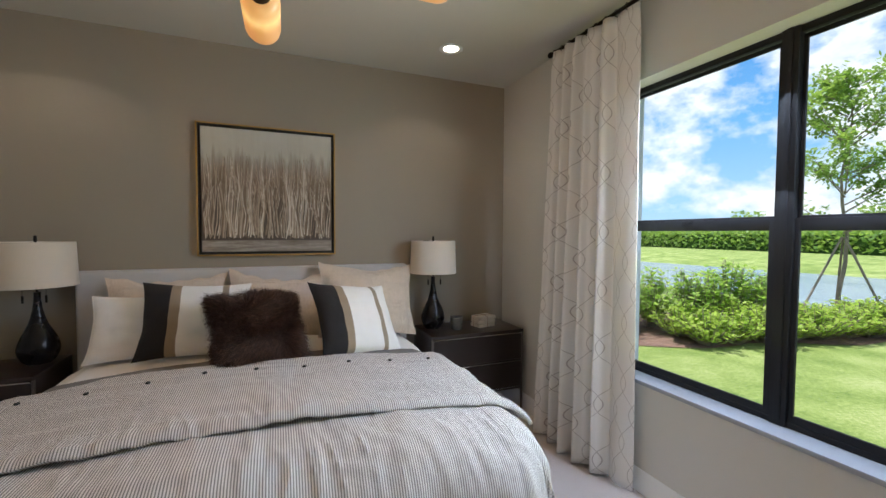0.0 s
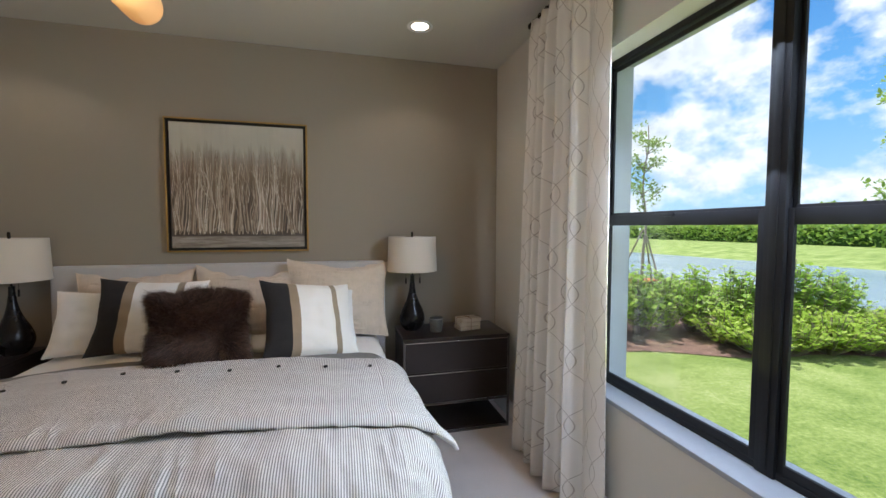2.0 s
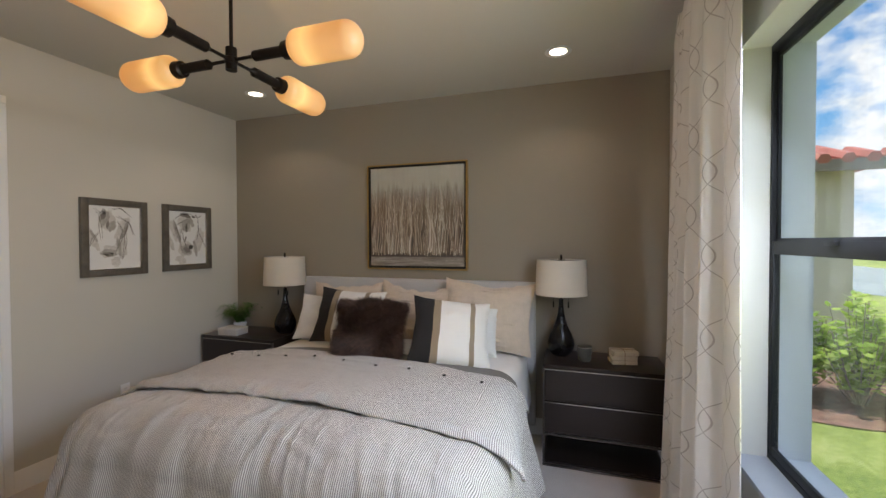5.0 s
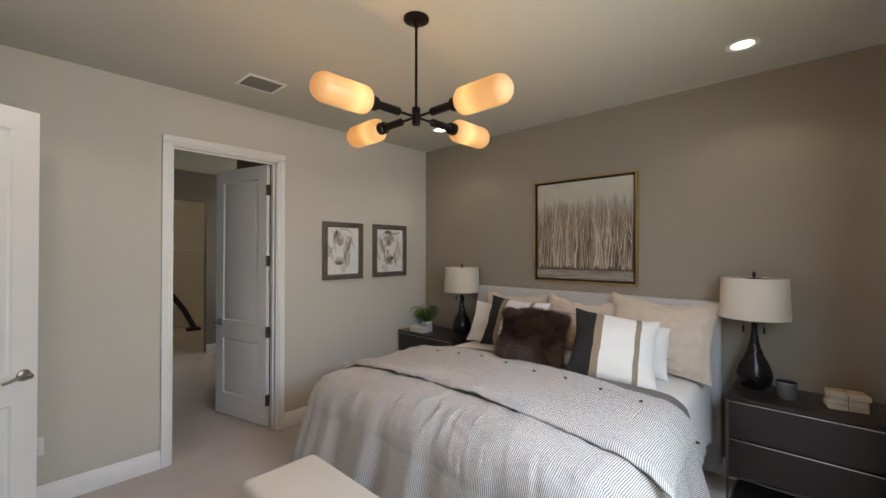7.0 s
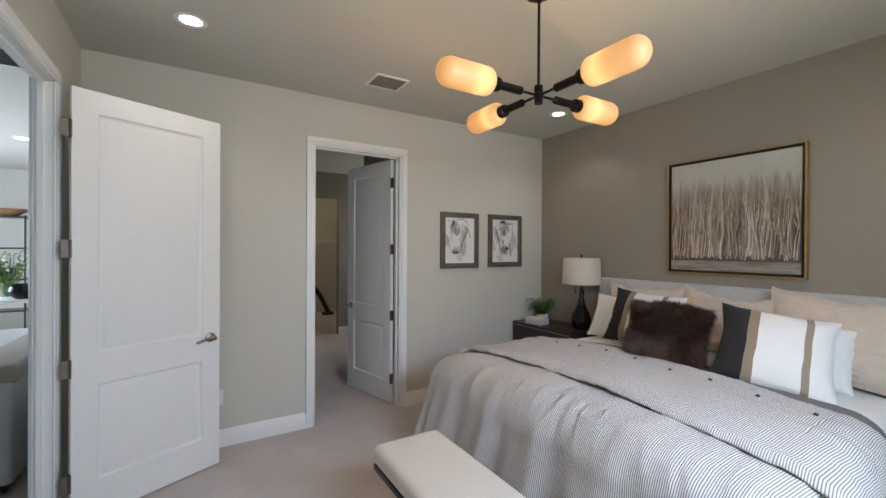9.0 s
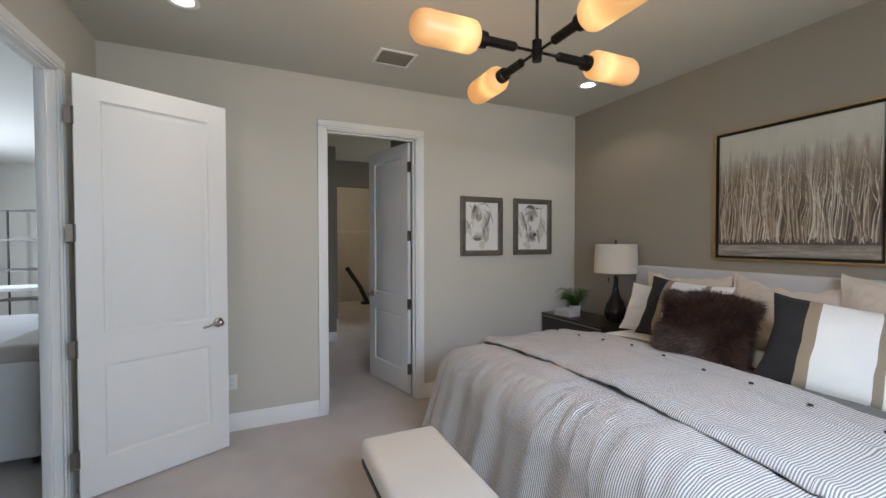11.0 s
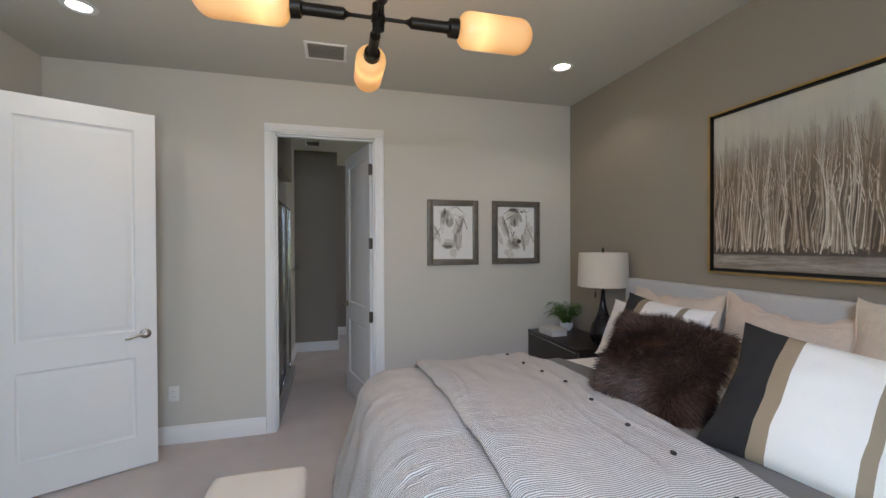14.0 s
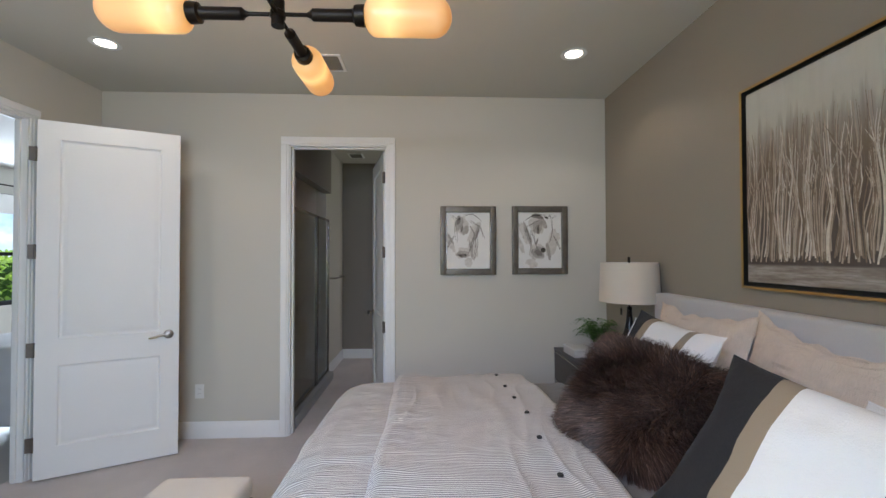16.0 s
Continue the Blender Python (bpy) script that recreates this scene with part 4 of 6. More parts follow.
for k in range(9):
    y = -0.04 - k * 0.082
    part("ring", tube(bmesh.new(), [(0.020 * math.cos(a * math.tau / 16), y, 0.020 * math.sin(a * math.tau / 16) - 0.006) for a in range(17)], 0.003, 6), M_DARKMETAL, rod)


def curtain_point(u, v):
    """u across from the window side to the far side, v from the hem up."""
    y = 1.905 + u * (0.76 + 0.11 * (1 - v) ** 1.3)
    depth = 0.036 + 0.030 * (1 - v)
    ph = u * math.tau * 6.3 + 0.5 * math.sin(v * 2.2 + u * 5)
    flat = min(1.0, max(0.0, (u - 0.20) / 0.08))
    x = 2.095 + flat * depth * (math.sin(ph) + 0.28 * math.sin(2.3 * ph + 1.0)) + (1 - flat) * (0.055 - 0.030 * math.sin(u * 15)) * (0.6 + 0.4 * (1 - v))
    x += 0.007 * wave(u * 3, v * 2, 2.0, 4.0)
    pinch = max(0.0, (v - 0.95) / 0.05)
    x = x + (2.105 - x) * 0.35 * pinch
    return Vector((min(x, XW - 0.012), y, 0.02 + v * 2.80))


cu = ob_of("curtain", sheet(170, 60, curtain_point, lambda u, v: (0.02 + u * 1.22, v * 2.8)), M_CURTAIN)
tagged(cu, "ivory floor-length curtain with stitched ogee loops, drawn aside", "curtain")
so = cu.modifiers.new("thick", "SOLIDIFY")
so.thickness = 0.004

# ---- wall art ----


def strokes(bm, rng, count, x0, x1, zb, zt, y, w0, w1, sway):
    for _ in range(count):
        x, top, bot = rng.uniform(x0, x1), zt - rng.uniform(0, 1) ** 1.4 * (zt - zb) * 0.4, zb + rng.uniform(0, 0.05)
        w, prev, yy, bend = rng.uniform(w0, w1), None, y - rng.uniform(0.0003, 0.002), rng.uniform(-sway, sway)
        for k in range(9):
            s = k / 8
            xx = x + bend * s + 0.009 * math.sin(s * 7 + x * 40) + 0.003 * math.sin(s * 13 + x * 91)
            ww = w * (1 - 0.65 * s)
            z = bot + (top - bot) * s
            xx = max(x0, min(x1, xx))
            cur = (bm.verts.new((xx - ww, yy, z)), bm.verts.new((xx + ww, yy, z)))
            if prev:
                bm.faces.new((prev[0], prev[1], cur[1], cur[0]))
            prev = cur
            if k in (4, 5, 6) and rng.random() < 0.25:
                q = rng.choice((-1, 1)) * rng.uniform(0.015, 0.04)
                bm.faces.new([bm.verts.new(c) for c in ((xx - ww, yy, z), (xx + ww, yy, z + 0.004), (max(x0, min(x1, xx + q + 0.002)), yy, z + 0.07), (max(x0, min(x1, xx + q)), yy, z + 0.07))])


pa = thing("framed_painting", pose(0.187, YB, 1.352), "abstract painting of pale bare trees in a gilt frame", "painting")
W, Hh = 0.958, 0.955
part("frame", boxes((-W / 2, -W / 2 + 0.012, -0.045, 0, 0, Hh), (W / 2 - 0.012, W / 2, -0.045, 0, 0, Hh), (-W / 2 + 0.012, W / 2 - 0.012, -0.045, 0, 0, 0.012), (-W / 2 + 0.012, W / 2 - 0.012, -0.045, 0, Hh - 0.012, Hh), bevel=0.0015), M_GOLD, pa, "thin gilt floater frame")
part("shadow_gap", boxes((-W / 2 + 0.010, -W / 2 + 0.0125, -0.042, -0.004, 0.012, Hh - 0.012), (W / 2 - 0.0125, W / 2 - 0.010, -0.042, -0.004, 0.012, Hh - 0.012), (-W / 2 + 0.012, W / 2 - 0.012, -0.042, -0.004, 0.010, 0.0125), (-W / 2 + 0.012, W / 2 - 0.012, -0.042, -0.004, Hh - 0.0125, Hh - 0.010), (-W / 2 + 0.012, W / 2 - 0.012, -0.016, -0.004, 0.012, Hh - 0.012)), M_BLACK, pa)
n = Nodes("painted_canvas")
x, y, z = n.xyz()
streak = n.noise(9.0, 5.0, stretch=(7, 1, 0.5), rough=0.65)
cloud = n.noise(4.0, 5.0)
rag = n.math("MULTIPLY", n.math("SUBTRACT", n.noise(12.0, 4.0, stretch=(3, 1, 0.25)), 0.5), n.add("ShaderNodeMapRange", i0=z, i1=0.2, i2=0.5, i3=0.0, i4=0.36).outputs[0])
level = n.math("ADD", n.math("DIVIDE", z, Hh), rag)
tone = n.ramp(level, ((0.0, (0.27, 0.245, 0.22)), (0.105, (0.30, 0.27, 0.24)), (0.125, (0.045, 0.028, 0.02)), (0.16, (0.05, 0.031, 0.02)), (0.34, (0.062, 0.040, 0.026)), (0.58, (0.165, 0.112, 0.068)), (0.72, (0.34, 0.30, 0.245)), (0.8, (0.48, 0.46, 0.385)), (1.0, (0.52, 0.50, 0.43))))
smear = n.noise(7.0, 5.0, stretch=(0.6, 1, 6), rough=0.7)
base_strip = n.math("LESS_THAN", z, 0.112)
tone = n.mix(n.math("MULTIPLY", base_strip, 0.8), tone, n.ramp(smear, ((0.36, (0.11, 0.08, 0.055)), (0.5, (0.22, 0.185, 0.15)), (0.64, (0.42, 0.39, 0.35)))))
n.set(n.shader, "Base_Color", n.mix(n.math("MULTIPLY", streak, 0.26), tone, n.ramp(cloud, ((0.35, (0.14, 0.11, 0.09)), (0.65, (0.50, 0.48, 0.44))))))
n.shader.inputs["Roughness"].default_value = 0.6
n.bump(n.math("ADD", streak, n.noise(200.0)), 0.3, 0.002)
part("canvas", box(bmesh.new(), -W / 2 + 0.031, W / 2 - 0.031, -0.036, -0.01, 0.031, Hh - 0.031, 0.002, 1), n.material, pa, "canvas with layered grey-brown paint")
rng = random.Random(11)
for count, w0, w1, zt, color in ((130, 0.0018, 0.0036, 0.74, (0.20, 0.145, 0.10)), (90, 0.0022, 0.0046, 0.73, (0.40, 0.325, 0.25)), (58, 0.0022, 0.0044, 0.72, (0.60, 0.54, 0.45))):
    bm = bmesh.new()
    strokes(bm, rng, count, -W / 2 + 0.036, W / 2 - 0.036, 0.125, zt, -0.0365, w0, w1, 0.022)
    s_ob = part("paint_layer", bm, surface("tree_paint", color, 0.6, vary=0.25, scale=30, grain=150), pa)
    tagged(s_ob, kind="stuff")


def ink(bm, pts, w, y, rng):
    prev = None
    pts = [Vector(p) for p in pts]
    n = 14
    for k in range(n + 1):
        s = k / n * (len(pts) - 1)
        i = min(int(s), len(pts) - 2)
        p = pts[i].lerp(pts[i + 1], s - i)
        ww = w * (0.35 + 0.65 * math.sin(math.pi * (k + 1) / (n + 2))) * rng.uniform(0.75, 1.2)
        d = (pts[i + 1] - pts[i]).normalized()
        q = Vector((-d.y, d.x)) * ww
        cur = (bm.verts.new((p.x - q.x, y, p.y - q.y)), bm.verts.new((p.x + q.x, y, p.y + q.y)))
        if prev:
            bm.faces.new((prev[0], prev[1], cur[1], cur[0]))
        prev = cur


INK = [surface("ink_dark", (0.07, 0.062, 0.056), 0.8, vary=0.4, scale=40, grain=120), surface("ink_mid", (0.20, 0.18, 0.165), 0.8, vary=0.3, scale=30, grain=120), surface("ink_pale", (0.38, 0.36, 0.335), 0.8, vary=0.25, scale=30, grain=120), surface("ink_faint", (0.58, 0.56, 0.53), 0.8, vary=0.2, scale=30, grain=120)]


def horse_frame(yc, w, z0, h, flip, label):
    f = thing("framed_drawing", pose(XL, yc, z0, 0, 0, 90), label, "picture", "pair of framed drawings")
    b = 0.048
    for x0, x1, za, zb in ((-w / 2, -w / 2 + b, 0, h), (w / 2 - b, w / 2, 0, h), (-w / 2 + b, w / 2 - b, 0, b), (-w / 2 + b, w / 2 - b, h - b, h)):
        part("frame_bar", box(bmesh.new(), x0, x1, -0.032, 0, za, zb, 0.004, 2), M_PEWTER, f)
    part("inner_lip", boxes((-w / 2 + b, -w / 2 + b + 0.006, -0.022, -0.004, b, h - b), (w / 2 - b - 0.006, w / 2 - b, -0.022, -0.004, b, h - b), (-w / 2 + b, w / 2 - b, -0.022, -0.004, b, b + 0.006), (-w / 2 + b, w / 2 - b, -0.022, -0.004, h - b - 0.006, h - b)), M_CHROME, f)
    part("paper", boxes((-w / 2 + b, w / 2 - b, -0.010, -0.003, b, h - b)), M_PAPER, f, "white drawing paper")
    rng = random.Random(5 + flip)
    g = -1 if flip else 1
    a, c = w - 2 * b, h - 2 * b
    P = lambda u, v: (g * (u - 0.5) * a, b + v * c)
    lines = (
        (0, 0.0016, (((0.13, 0.94), (0.23, 0.87), (0.28, 0.95), (0.35, 0.87)), ((0.23, 0.86), (0.215, 0.665), (0.24, 0.47)), ((0.39, 0.94), (0.61, 0.965), (0.83, 0.84)))),
        (1, 0.0022, (((0.54, 0.76), (0.64, 0.62), (0.58, 0.44), (0.48, 0.25)), ((0.54, 0.84), (0.77, 0.74), (0.86, 0.54)), ((0.21, 0.59), (0.09, 0.49), (0.01, 0.30)), ((0.70, 0.67), (0.70, 0.42), (0.64, 0.17)))),
    )
    washes = (
        (3, ((0.34, 0.77, 0.16, 0.15, 0.2), (0.64, 0.66, 0.09, 0.20, 0.5), (0.62, 0.36, 0.10, 0.20, -0.1), (0.10, 0.46, 0.06, 0.19, -0.4), (0.40, 0.29, 0.19, 0.10, 0.1), (0.50, 0.12, 0.10, 0.07, 0.4))),
        (2, ((0.30, 0.80, 0.09, 0.11, 0.2), (0.44, 0.68, 0.07, 0.09, 0.5), (0.68, 0.62, 0.045, 0.16, 0.4), (0.38, 0.26, 0.14, 0.065, 0.1), (0.57, 0.36, 0.035, 0.15, -0.15), (0.11, 0.52, 0.03, 0.11, -0.5))),
        (1, ((0.28, 0.84, 0.05, 0.06, 0.3), (0.36, 0.70, 0.025, 0.06, 0.2), (0.70, 0.60, 0.018, 0.12, 0.3), (0.36, 0.24, 0.10, 0.032, 0.15))),
        (0, ((0.30, 0.88, 0.03, 0.022, 0.6), (0.33, 0.235, 0.035, 0.016, 0.1), (0.44, 0.25, 0.03, 0.014, 0.3))),
    )
    if flip:
        washes = (
            (3, ((0.44, 0.78, 0.19, 0.17, 0.0), (0.18, 0.62, 0.09, 0.24, -0.4), (0.45, 0.30, 0.20, 0.15, 0.2), (0.78, 0.45, 0.13, 0.22, 0.3), (0.33, 0.10, 0.14, 0.07, 0.1), (0.07, 0.42, 0.05, 0.15, -0.3))),
            (2, ((0.46, 0.74, 0.11, 0.12, 0.0), (0.22, 0.62, 0.045, 0.20, -0.3), (0.46, 0.29, 0.14, 0.10, 0.3), (0.70, 0.30, 0.04, 0.16, -0.2), (0.60, 0.80, 0.05, 0.10, -0.4))),
            (1, ((0.44, 0.92, 0.14, 0.035, 0.1), (0.47, 0.68, 0.03, 0.09, 0.0), (0.25, 0.60, 0.016, 0.16, -0.3), (0.48, 0.28, 0.10, 0.055, 0.4), (0.44, 0.48, 0.02, 0.06, 0.3))),
            (0, ((0.43, 0.94, 0.09, 0.018, 0.1), (0.65, 0.90, 0.045, 0.018, 0.5), (0.46, 0.70, 0.02, 0.03, 0.0), (0.58, 0.33, 0.06, 0.04, 0.2))),
        )
    stroke = 0
    for mi, blots in washes:
        for u, v, ru, rv, turn in blots:
            bm = bmesh.new()
            stroke += 1
            cx, cz = (u - 0.5) * a, b + v * c
            ring = []
            for q in range(26):
                t = math.tau * q / 26
                k = 1 + 0.42 * noise.noise(Vector((2 * math.cos(t), 2 * math.sin(t), stroke * 3.1 + flip)))
                ex, ez = ru * a * k * math.cos(t), rv * c * k * math.sin(t)
                ring.append(bm.verts.new((cx + ex * math.cos(turn) + ez * math.sin(turn), -0.0104 - 0.00008 * stroke, cz - ex * math.sin(turn) + ez * math.cos(turn))))
            bm.faces.new(ring)
            part("ink_wash", bm, INK[mi], f)
    for mi, w0, group in lines:
        for line in group:
            for rep in range(2):
                bm = bmesh.new()
                stroke += 1
                ink(bm, [Vector(P(u + rng.uniform(-0.02, 0.02) * (rep + 1), v + rng.uniform(-0.012, 0.012))) for u, v in line], w0, -0.0104 - 0.00008 * stroke, rng)
                part("ink_stroke", bm, INK[mi], f)
    return f


horse_frame(2.332, 0.478, 1.345, 0.588, False, "loose grey wash drawing in a pewter wood frame")
horse_frame(2.953, 0.482, 1.348, 0.588, True, "loose grey wash drawing in a pewter wood frame")


def outlet(m):
    o = thing("wall_outlet", m, "white duplex outlet plate on the wall", "outlet", "wall outlets")
    part("plate", box(bmesh.new(), -0.036, 0.036, -0.006, 0, -0.058, 0.058, 0.003, 2), M_PLASTIC, o)
    for z in (-0.02, 0.02):
        part("socket", boxes((-0.017, 0.017, -0.008, -0.005, z - 0.014, z + 0.014), bevel=0.002), M_PLASTIC, o)
        part("slots", boxes((-0.008, -0.006, -0.0085, -0.0078, z - 0.004, z + 0.006), (0.006, 0.008, -0.0085, -0.0078, z - 0.004, z + 0.006)), M_BLACK, o)


outlet(pose(XL, 0.088, 0.385, 0, 0, 90))
outlet(pose(XL, 2.39, 0.42, 0, 0, 90))
outlet(pose(XW, 1.12, 0.36, 0, 0, -90))

# ---- hall, shower and closet beyond the inner doorway ----
HX, HX2, HX3 = -4.45, -5.45, -8.3
structure("hall_floor", boxes((HX3 - 0.1, XL - WT, -0.6, 3.4, -0.1, -0.001)), M_CARPET, "beige carpet in the hall", "carpet")
structure("hall_ceiling", boxes((HX3 - 0.1, XL - WT, -0.6, 3.4, ZC, ZC + 0.08)), M_CEIL, "white hall ceiling", "ceiling")
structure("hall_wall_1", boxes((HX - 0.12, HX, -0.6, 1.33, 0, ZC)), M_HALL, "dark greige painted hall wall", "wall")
structure("hall_wall_2", boxes((HX, -3.45, 0.62, 0.74, 0, ZC)), M_WALL, "warm grey painted return wall", "wall")
# the gap in this wall is cut only for the added window
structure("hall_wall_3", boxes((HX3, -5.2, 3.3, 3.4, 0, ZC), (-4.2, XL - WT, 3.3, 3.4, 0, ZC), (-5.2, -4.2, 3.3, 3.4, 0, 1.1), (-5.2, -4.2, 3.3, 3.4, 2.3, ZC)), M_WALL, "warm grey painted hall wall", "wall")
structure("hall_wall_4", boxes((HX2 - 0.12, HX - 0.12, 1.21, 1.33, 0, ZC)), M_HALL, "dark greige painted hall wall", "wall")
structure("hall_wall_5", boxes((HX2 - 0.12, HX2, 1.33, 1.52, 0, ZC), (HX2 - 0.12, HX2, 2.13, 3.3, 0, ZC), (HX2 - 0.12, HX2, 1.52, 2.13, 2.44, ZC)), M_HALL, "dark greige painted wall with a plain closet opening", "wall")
structure("closet_wall_1", boxes((HX3 - 0.1, HX3, 0.6, 3.3, 0, ZC)), M_WALL, "painted back wall of the closet", "wall")
structure("closet_wall_2", boxes((HX3, HX2 - 0.12, 0.5, 0.6, 0, ZC)), M_WALL, "painted side wall of the closet", "wall")
structure("shower_wall_1", boxes((-3.5, XL - WT, -0.6, -0.5, 0, ZC), (-3.57, -3.45, -0.5, 0.62, 0, ZC)), surface("shower_tile", (0.74, 0.71, 0.67), 0.3, vary=0.08, scale=3, grain=40, bump=0.05), "greige tiled shower walls", "wall")
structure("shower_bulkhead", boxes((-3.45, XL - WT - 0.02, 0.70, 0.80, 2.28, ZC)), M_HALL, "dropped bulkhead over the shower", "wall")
# this wall lies in shade; the dark paint stands in for that
structure("hall_wall_6", boxes((-3.70, XL - WT - 0.001, 1.95, 2.05, 0, ZC)), M_HALL, "hall wall behind the open door, its shade put in as dark greige paint", "wall")
for p0, p1, inward in (((HX, 0.74, 0), (HX, 1.33, 0), (1, 0, 0)), ((HX, 0.74, 0), (-3.45, 0.74, 0), (0, 1, 0)), ((HX2, 2.13, 0), (HX2, 3.3, 0), (1, 0, 0)), ((HX2, 1.33, 0), (HX2, 1.52, 0), (1, 0, 0)), ((HX2, 1.33, 0), (HX, 1.33, 0), (0, 1, 0))):
    structure("baseboard", molding(bmesh.new(), p0, p1, inward), M_TRIM, "white painted baseboard in the hall", "baseboard")
sh = thing("shower_enclosure", pose(0, 0.775, 0), "framed glass shower enclosure", "shower")
for x0, x1 in ((-3.42, -2.90), (-2.88, -2.08)):
    pn = part("panel", boxes((x0 + 0.02, x1 - 0.02, -0.003, 0.003, 0.12, 1.93)), M_SHOWER, sh, "clear glass panel")
    part("rim", boxes((x0, x0 + 0.022, -0.012, 0.012, 0.1, 1.95), (x1 - 0.022, x1, -0.012, 0.012, 0.1, 1.95), (x0, x1, -0.012, 0.012, 1.93, 1.955), (x0, x1, -0.012, 0.012, 0.1, 0.122)), M_CHROME, pn)
part("handle", tube(bmesh.new(), [(-2.83, 0.012, 1.0), (-2.83, 0.045, 1.0), (-2.83, 0.045, 1.2), (-2.83, 0.012, 1.2)], 0.008, 8), M_CHROME, sh)
part("curb", box(bmesh.new(), -3.44, -2.0, -0.06, 0.06, 0.0, 0.1, 0.006, 2), M_SILL, sh)
sw = thing("light_switch", pose(HX2, 2.36, 1.2, 0, 0, 90), "white rocker light switch on the hall wall", "light switch")
part("plate", box(bmesh.new(), -0.036, 0.036, -0.006, 0, -0.058, 0.058, 0.003, 2), M_PLASTIC, sw)
part("rocker", box(bmesh.new(), -0.016, 0.016, -0.010, -0.005, -0.032, 0.032, 0.002, 1), M_PLASTIC, sw)
tb = thing("towel_bar", pose(-3.95, 0.74, 1.22), "chrome towel bar on the hall wall", "towel bar")
part("bar", tube(bmesh.new(), [(-0.3, 0.07, 0), (0.3, 0.07, 0)], 0.008, 10), M_CHROME, tb)
for x in (-0.29, 0.29):
    part("post", tube(bmesh.new(), [(x, 0.0, 0), (x, 0.075, 0)], 0.013, 12), M_CHROME, tb)
ceiling_vent(-4.10, -3.85, 0.92, 1.12)
shf = thing("wire_shelf", pose(HX3 + 0.01, 0.7, 1.72), "white wire closet shelf with hanging rail", "shelf")
bm = bmesh.new()
for k in range(52):
    tube(bm, [(0.0, 0.05 * k, 0), (0.34, 0.05 * k, 0), (0.35, 0.05 * k, -0.05)], 0.003, 5)
part("wire", bm, M_TRIM, shf)
for x, z in ((0.0, 0), (0.17, 0), (0.34, 0.004), (0.35, -0.05)):
    part("rail", tube(bmesh.new(), [(x, 0, z), (x, 2.58, z)], 0.005, 6), M_TRIM, shf)
vac = thing("stick_vacuum", pose(-7.75, 2.45, 0), "dark stick vacuum leaning in the closet", "vacuum cleaner")
part("wand", tube(bmesh.new(), [(0.05, 0.14, 0.04), (-0.05, -0.02, 0.42), (-0.16, -0.30, 0.86)], 0.05, 10), M_BLACK, vac)
part("head", box(bmesh.new(), -0.06, 0.12, -0.0, 0.24, 0.0, 0.06, 0.012, 2), M_BLACK, vac)
cl = new("closet_lamp", bpy.data.lights.new("closet_lamp", "POINT"))
cl.data.energy, cl.data.color, cl.data.shadow_soft_size = CLOSET, (1.0, 0.78, 0.52), 0.08
cl.matrix_basis = pose(-6.9, 1.7, 2.75)
cd = thing("closet_light", pose(-6.9, 1.7, ZC), "small white closet ceiling light, on", "ceiling light")
part("lens", lathe(bmesh.new(), ((0.0, -0.03), (0.07, -0.028), (0.08, -0.001), (0.0, 0.0)), 24), M_LED_COOL, cd)

# no window is known here: frame, pane and lamp added to brighten the hall
wn3 = tagged(new("window_3"), "unseen window added in the hall wall to hold a fill lamp", "window", kind="structure")
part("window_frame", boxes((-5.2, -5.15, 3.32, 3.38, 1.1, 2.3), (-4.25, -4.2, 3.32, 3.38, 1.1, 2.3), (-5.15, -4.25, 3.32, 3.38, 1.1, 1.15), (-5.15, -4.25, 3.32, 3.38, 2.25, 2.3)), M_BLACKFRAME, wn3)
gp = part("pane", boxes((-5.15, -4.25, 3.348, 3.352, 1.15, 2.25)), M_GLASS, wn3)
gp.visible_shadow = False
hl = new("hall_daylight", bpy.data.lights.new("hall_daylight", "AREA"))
hl.data.shape, hl.data.size, hl.data.size_y, hl.data.energy, hl.data.color = "RECTANGLE", 0.9, 1.1, HALL_FILL, (1.0, 0.89, 0.76)
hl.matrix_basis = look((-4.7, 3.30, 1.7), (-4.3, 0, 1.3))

# ---- living room beyond the entry doorway ----
M_TILE = surface("living_tile", (0.42, 0.39, 0.36), 0.35, vary=0.06, scale=2, grain=60, bump=0.02)
structure("living_floor", boxes((-9.0, XW + 0.3, -5.0, YE - WT, -0.1, -0.004)), M_TILE, "pale tile floor of the living room", "floor")
structure("living_ceiling", boxes((-9.0, XW + 0.3, -5.0, YE - 0.04, 3.0, 3.08)), M_CEIL, "white living room ceiling", "ceiling")
structure("living_wall_1", boxes((-9.1, -9.0, -5.0, -0.85, 0, 3.05)), M_WALL, "pale living room wall", "wall")
structure("living_wall_2", boxes((-9.0, XL - WT, -0.845, -0.73, 0, 3.05)), M_WALL, "pale living room wall", "wall")
structure("living_wall_3", boxes((-9.0, -6.8, -5.1, -5.0, 0, 3.05), (-4.3, XW + 0.3, -5.1, -5.0, 0, 3.05), (-6.8, -4.3, -5.1, -5.0, 0, 0.70), (-6.8, -4.3, -5.1, -5.0, 2.55, 3.05)), M_WALL, "pale living room wall with a wide window", "wall")
structure("living_wall_4", boxes((XW, XW + 0.3, -5.0, -0.85, 0, 3.05)), M_WALL, "pale living room wall", "wall")
lw = tagged(new("window_2"), "black-framed living room window over greenery", "window", kind="structure")
part("window_frame", boxes((-6.8, -6.73, -5.08, -5.0, 0.70, 2.55), (-4.37, -4.3, -5.08, -5.0, 0.70, 2.55), (-6.73, -4.37, -5.08, -5.0, 0.70, 0.77), (-6.73, -4.37, -5.08, -5.0, 2.48, 2.55), (-6.73, -4.37, -5.08, -5.0, 1.52, 1.58)), M_BLACKFRAME, lw)
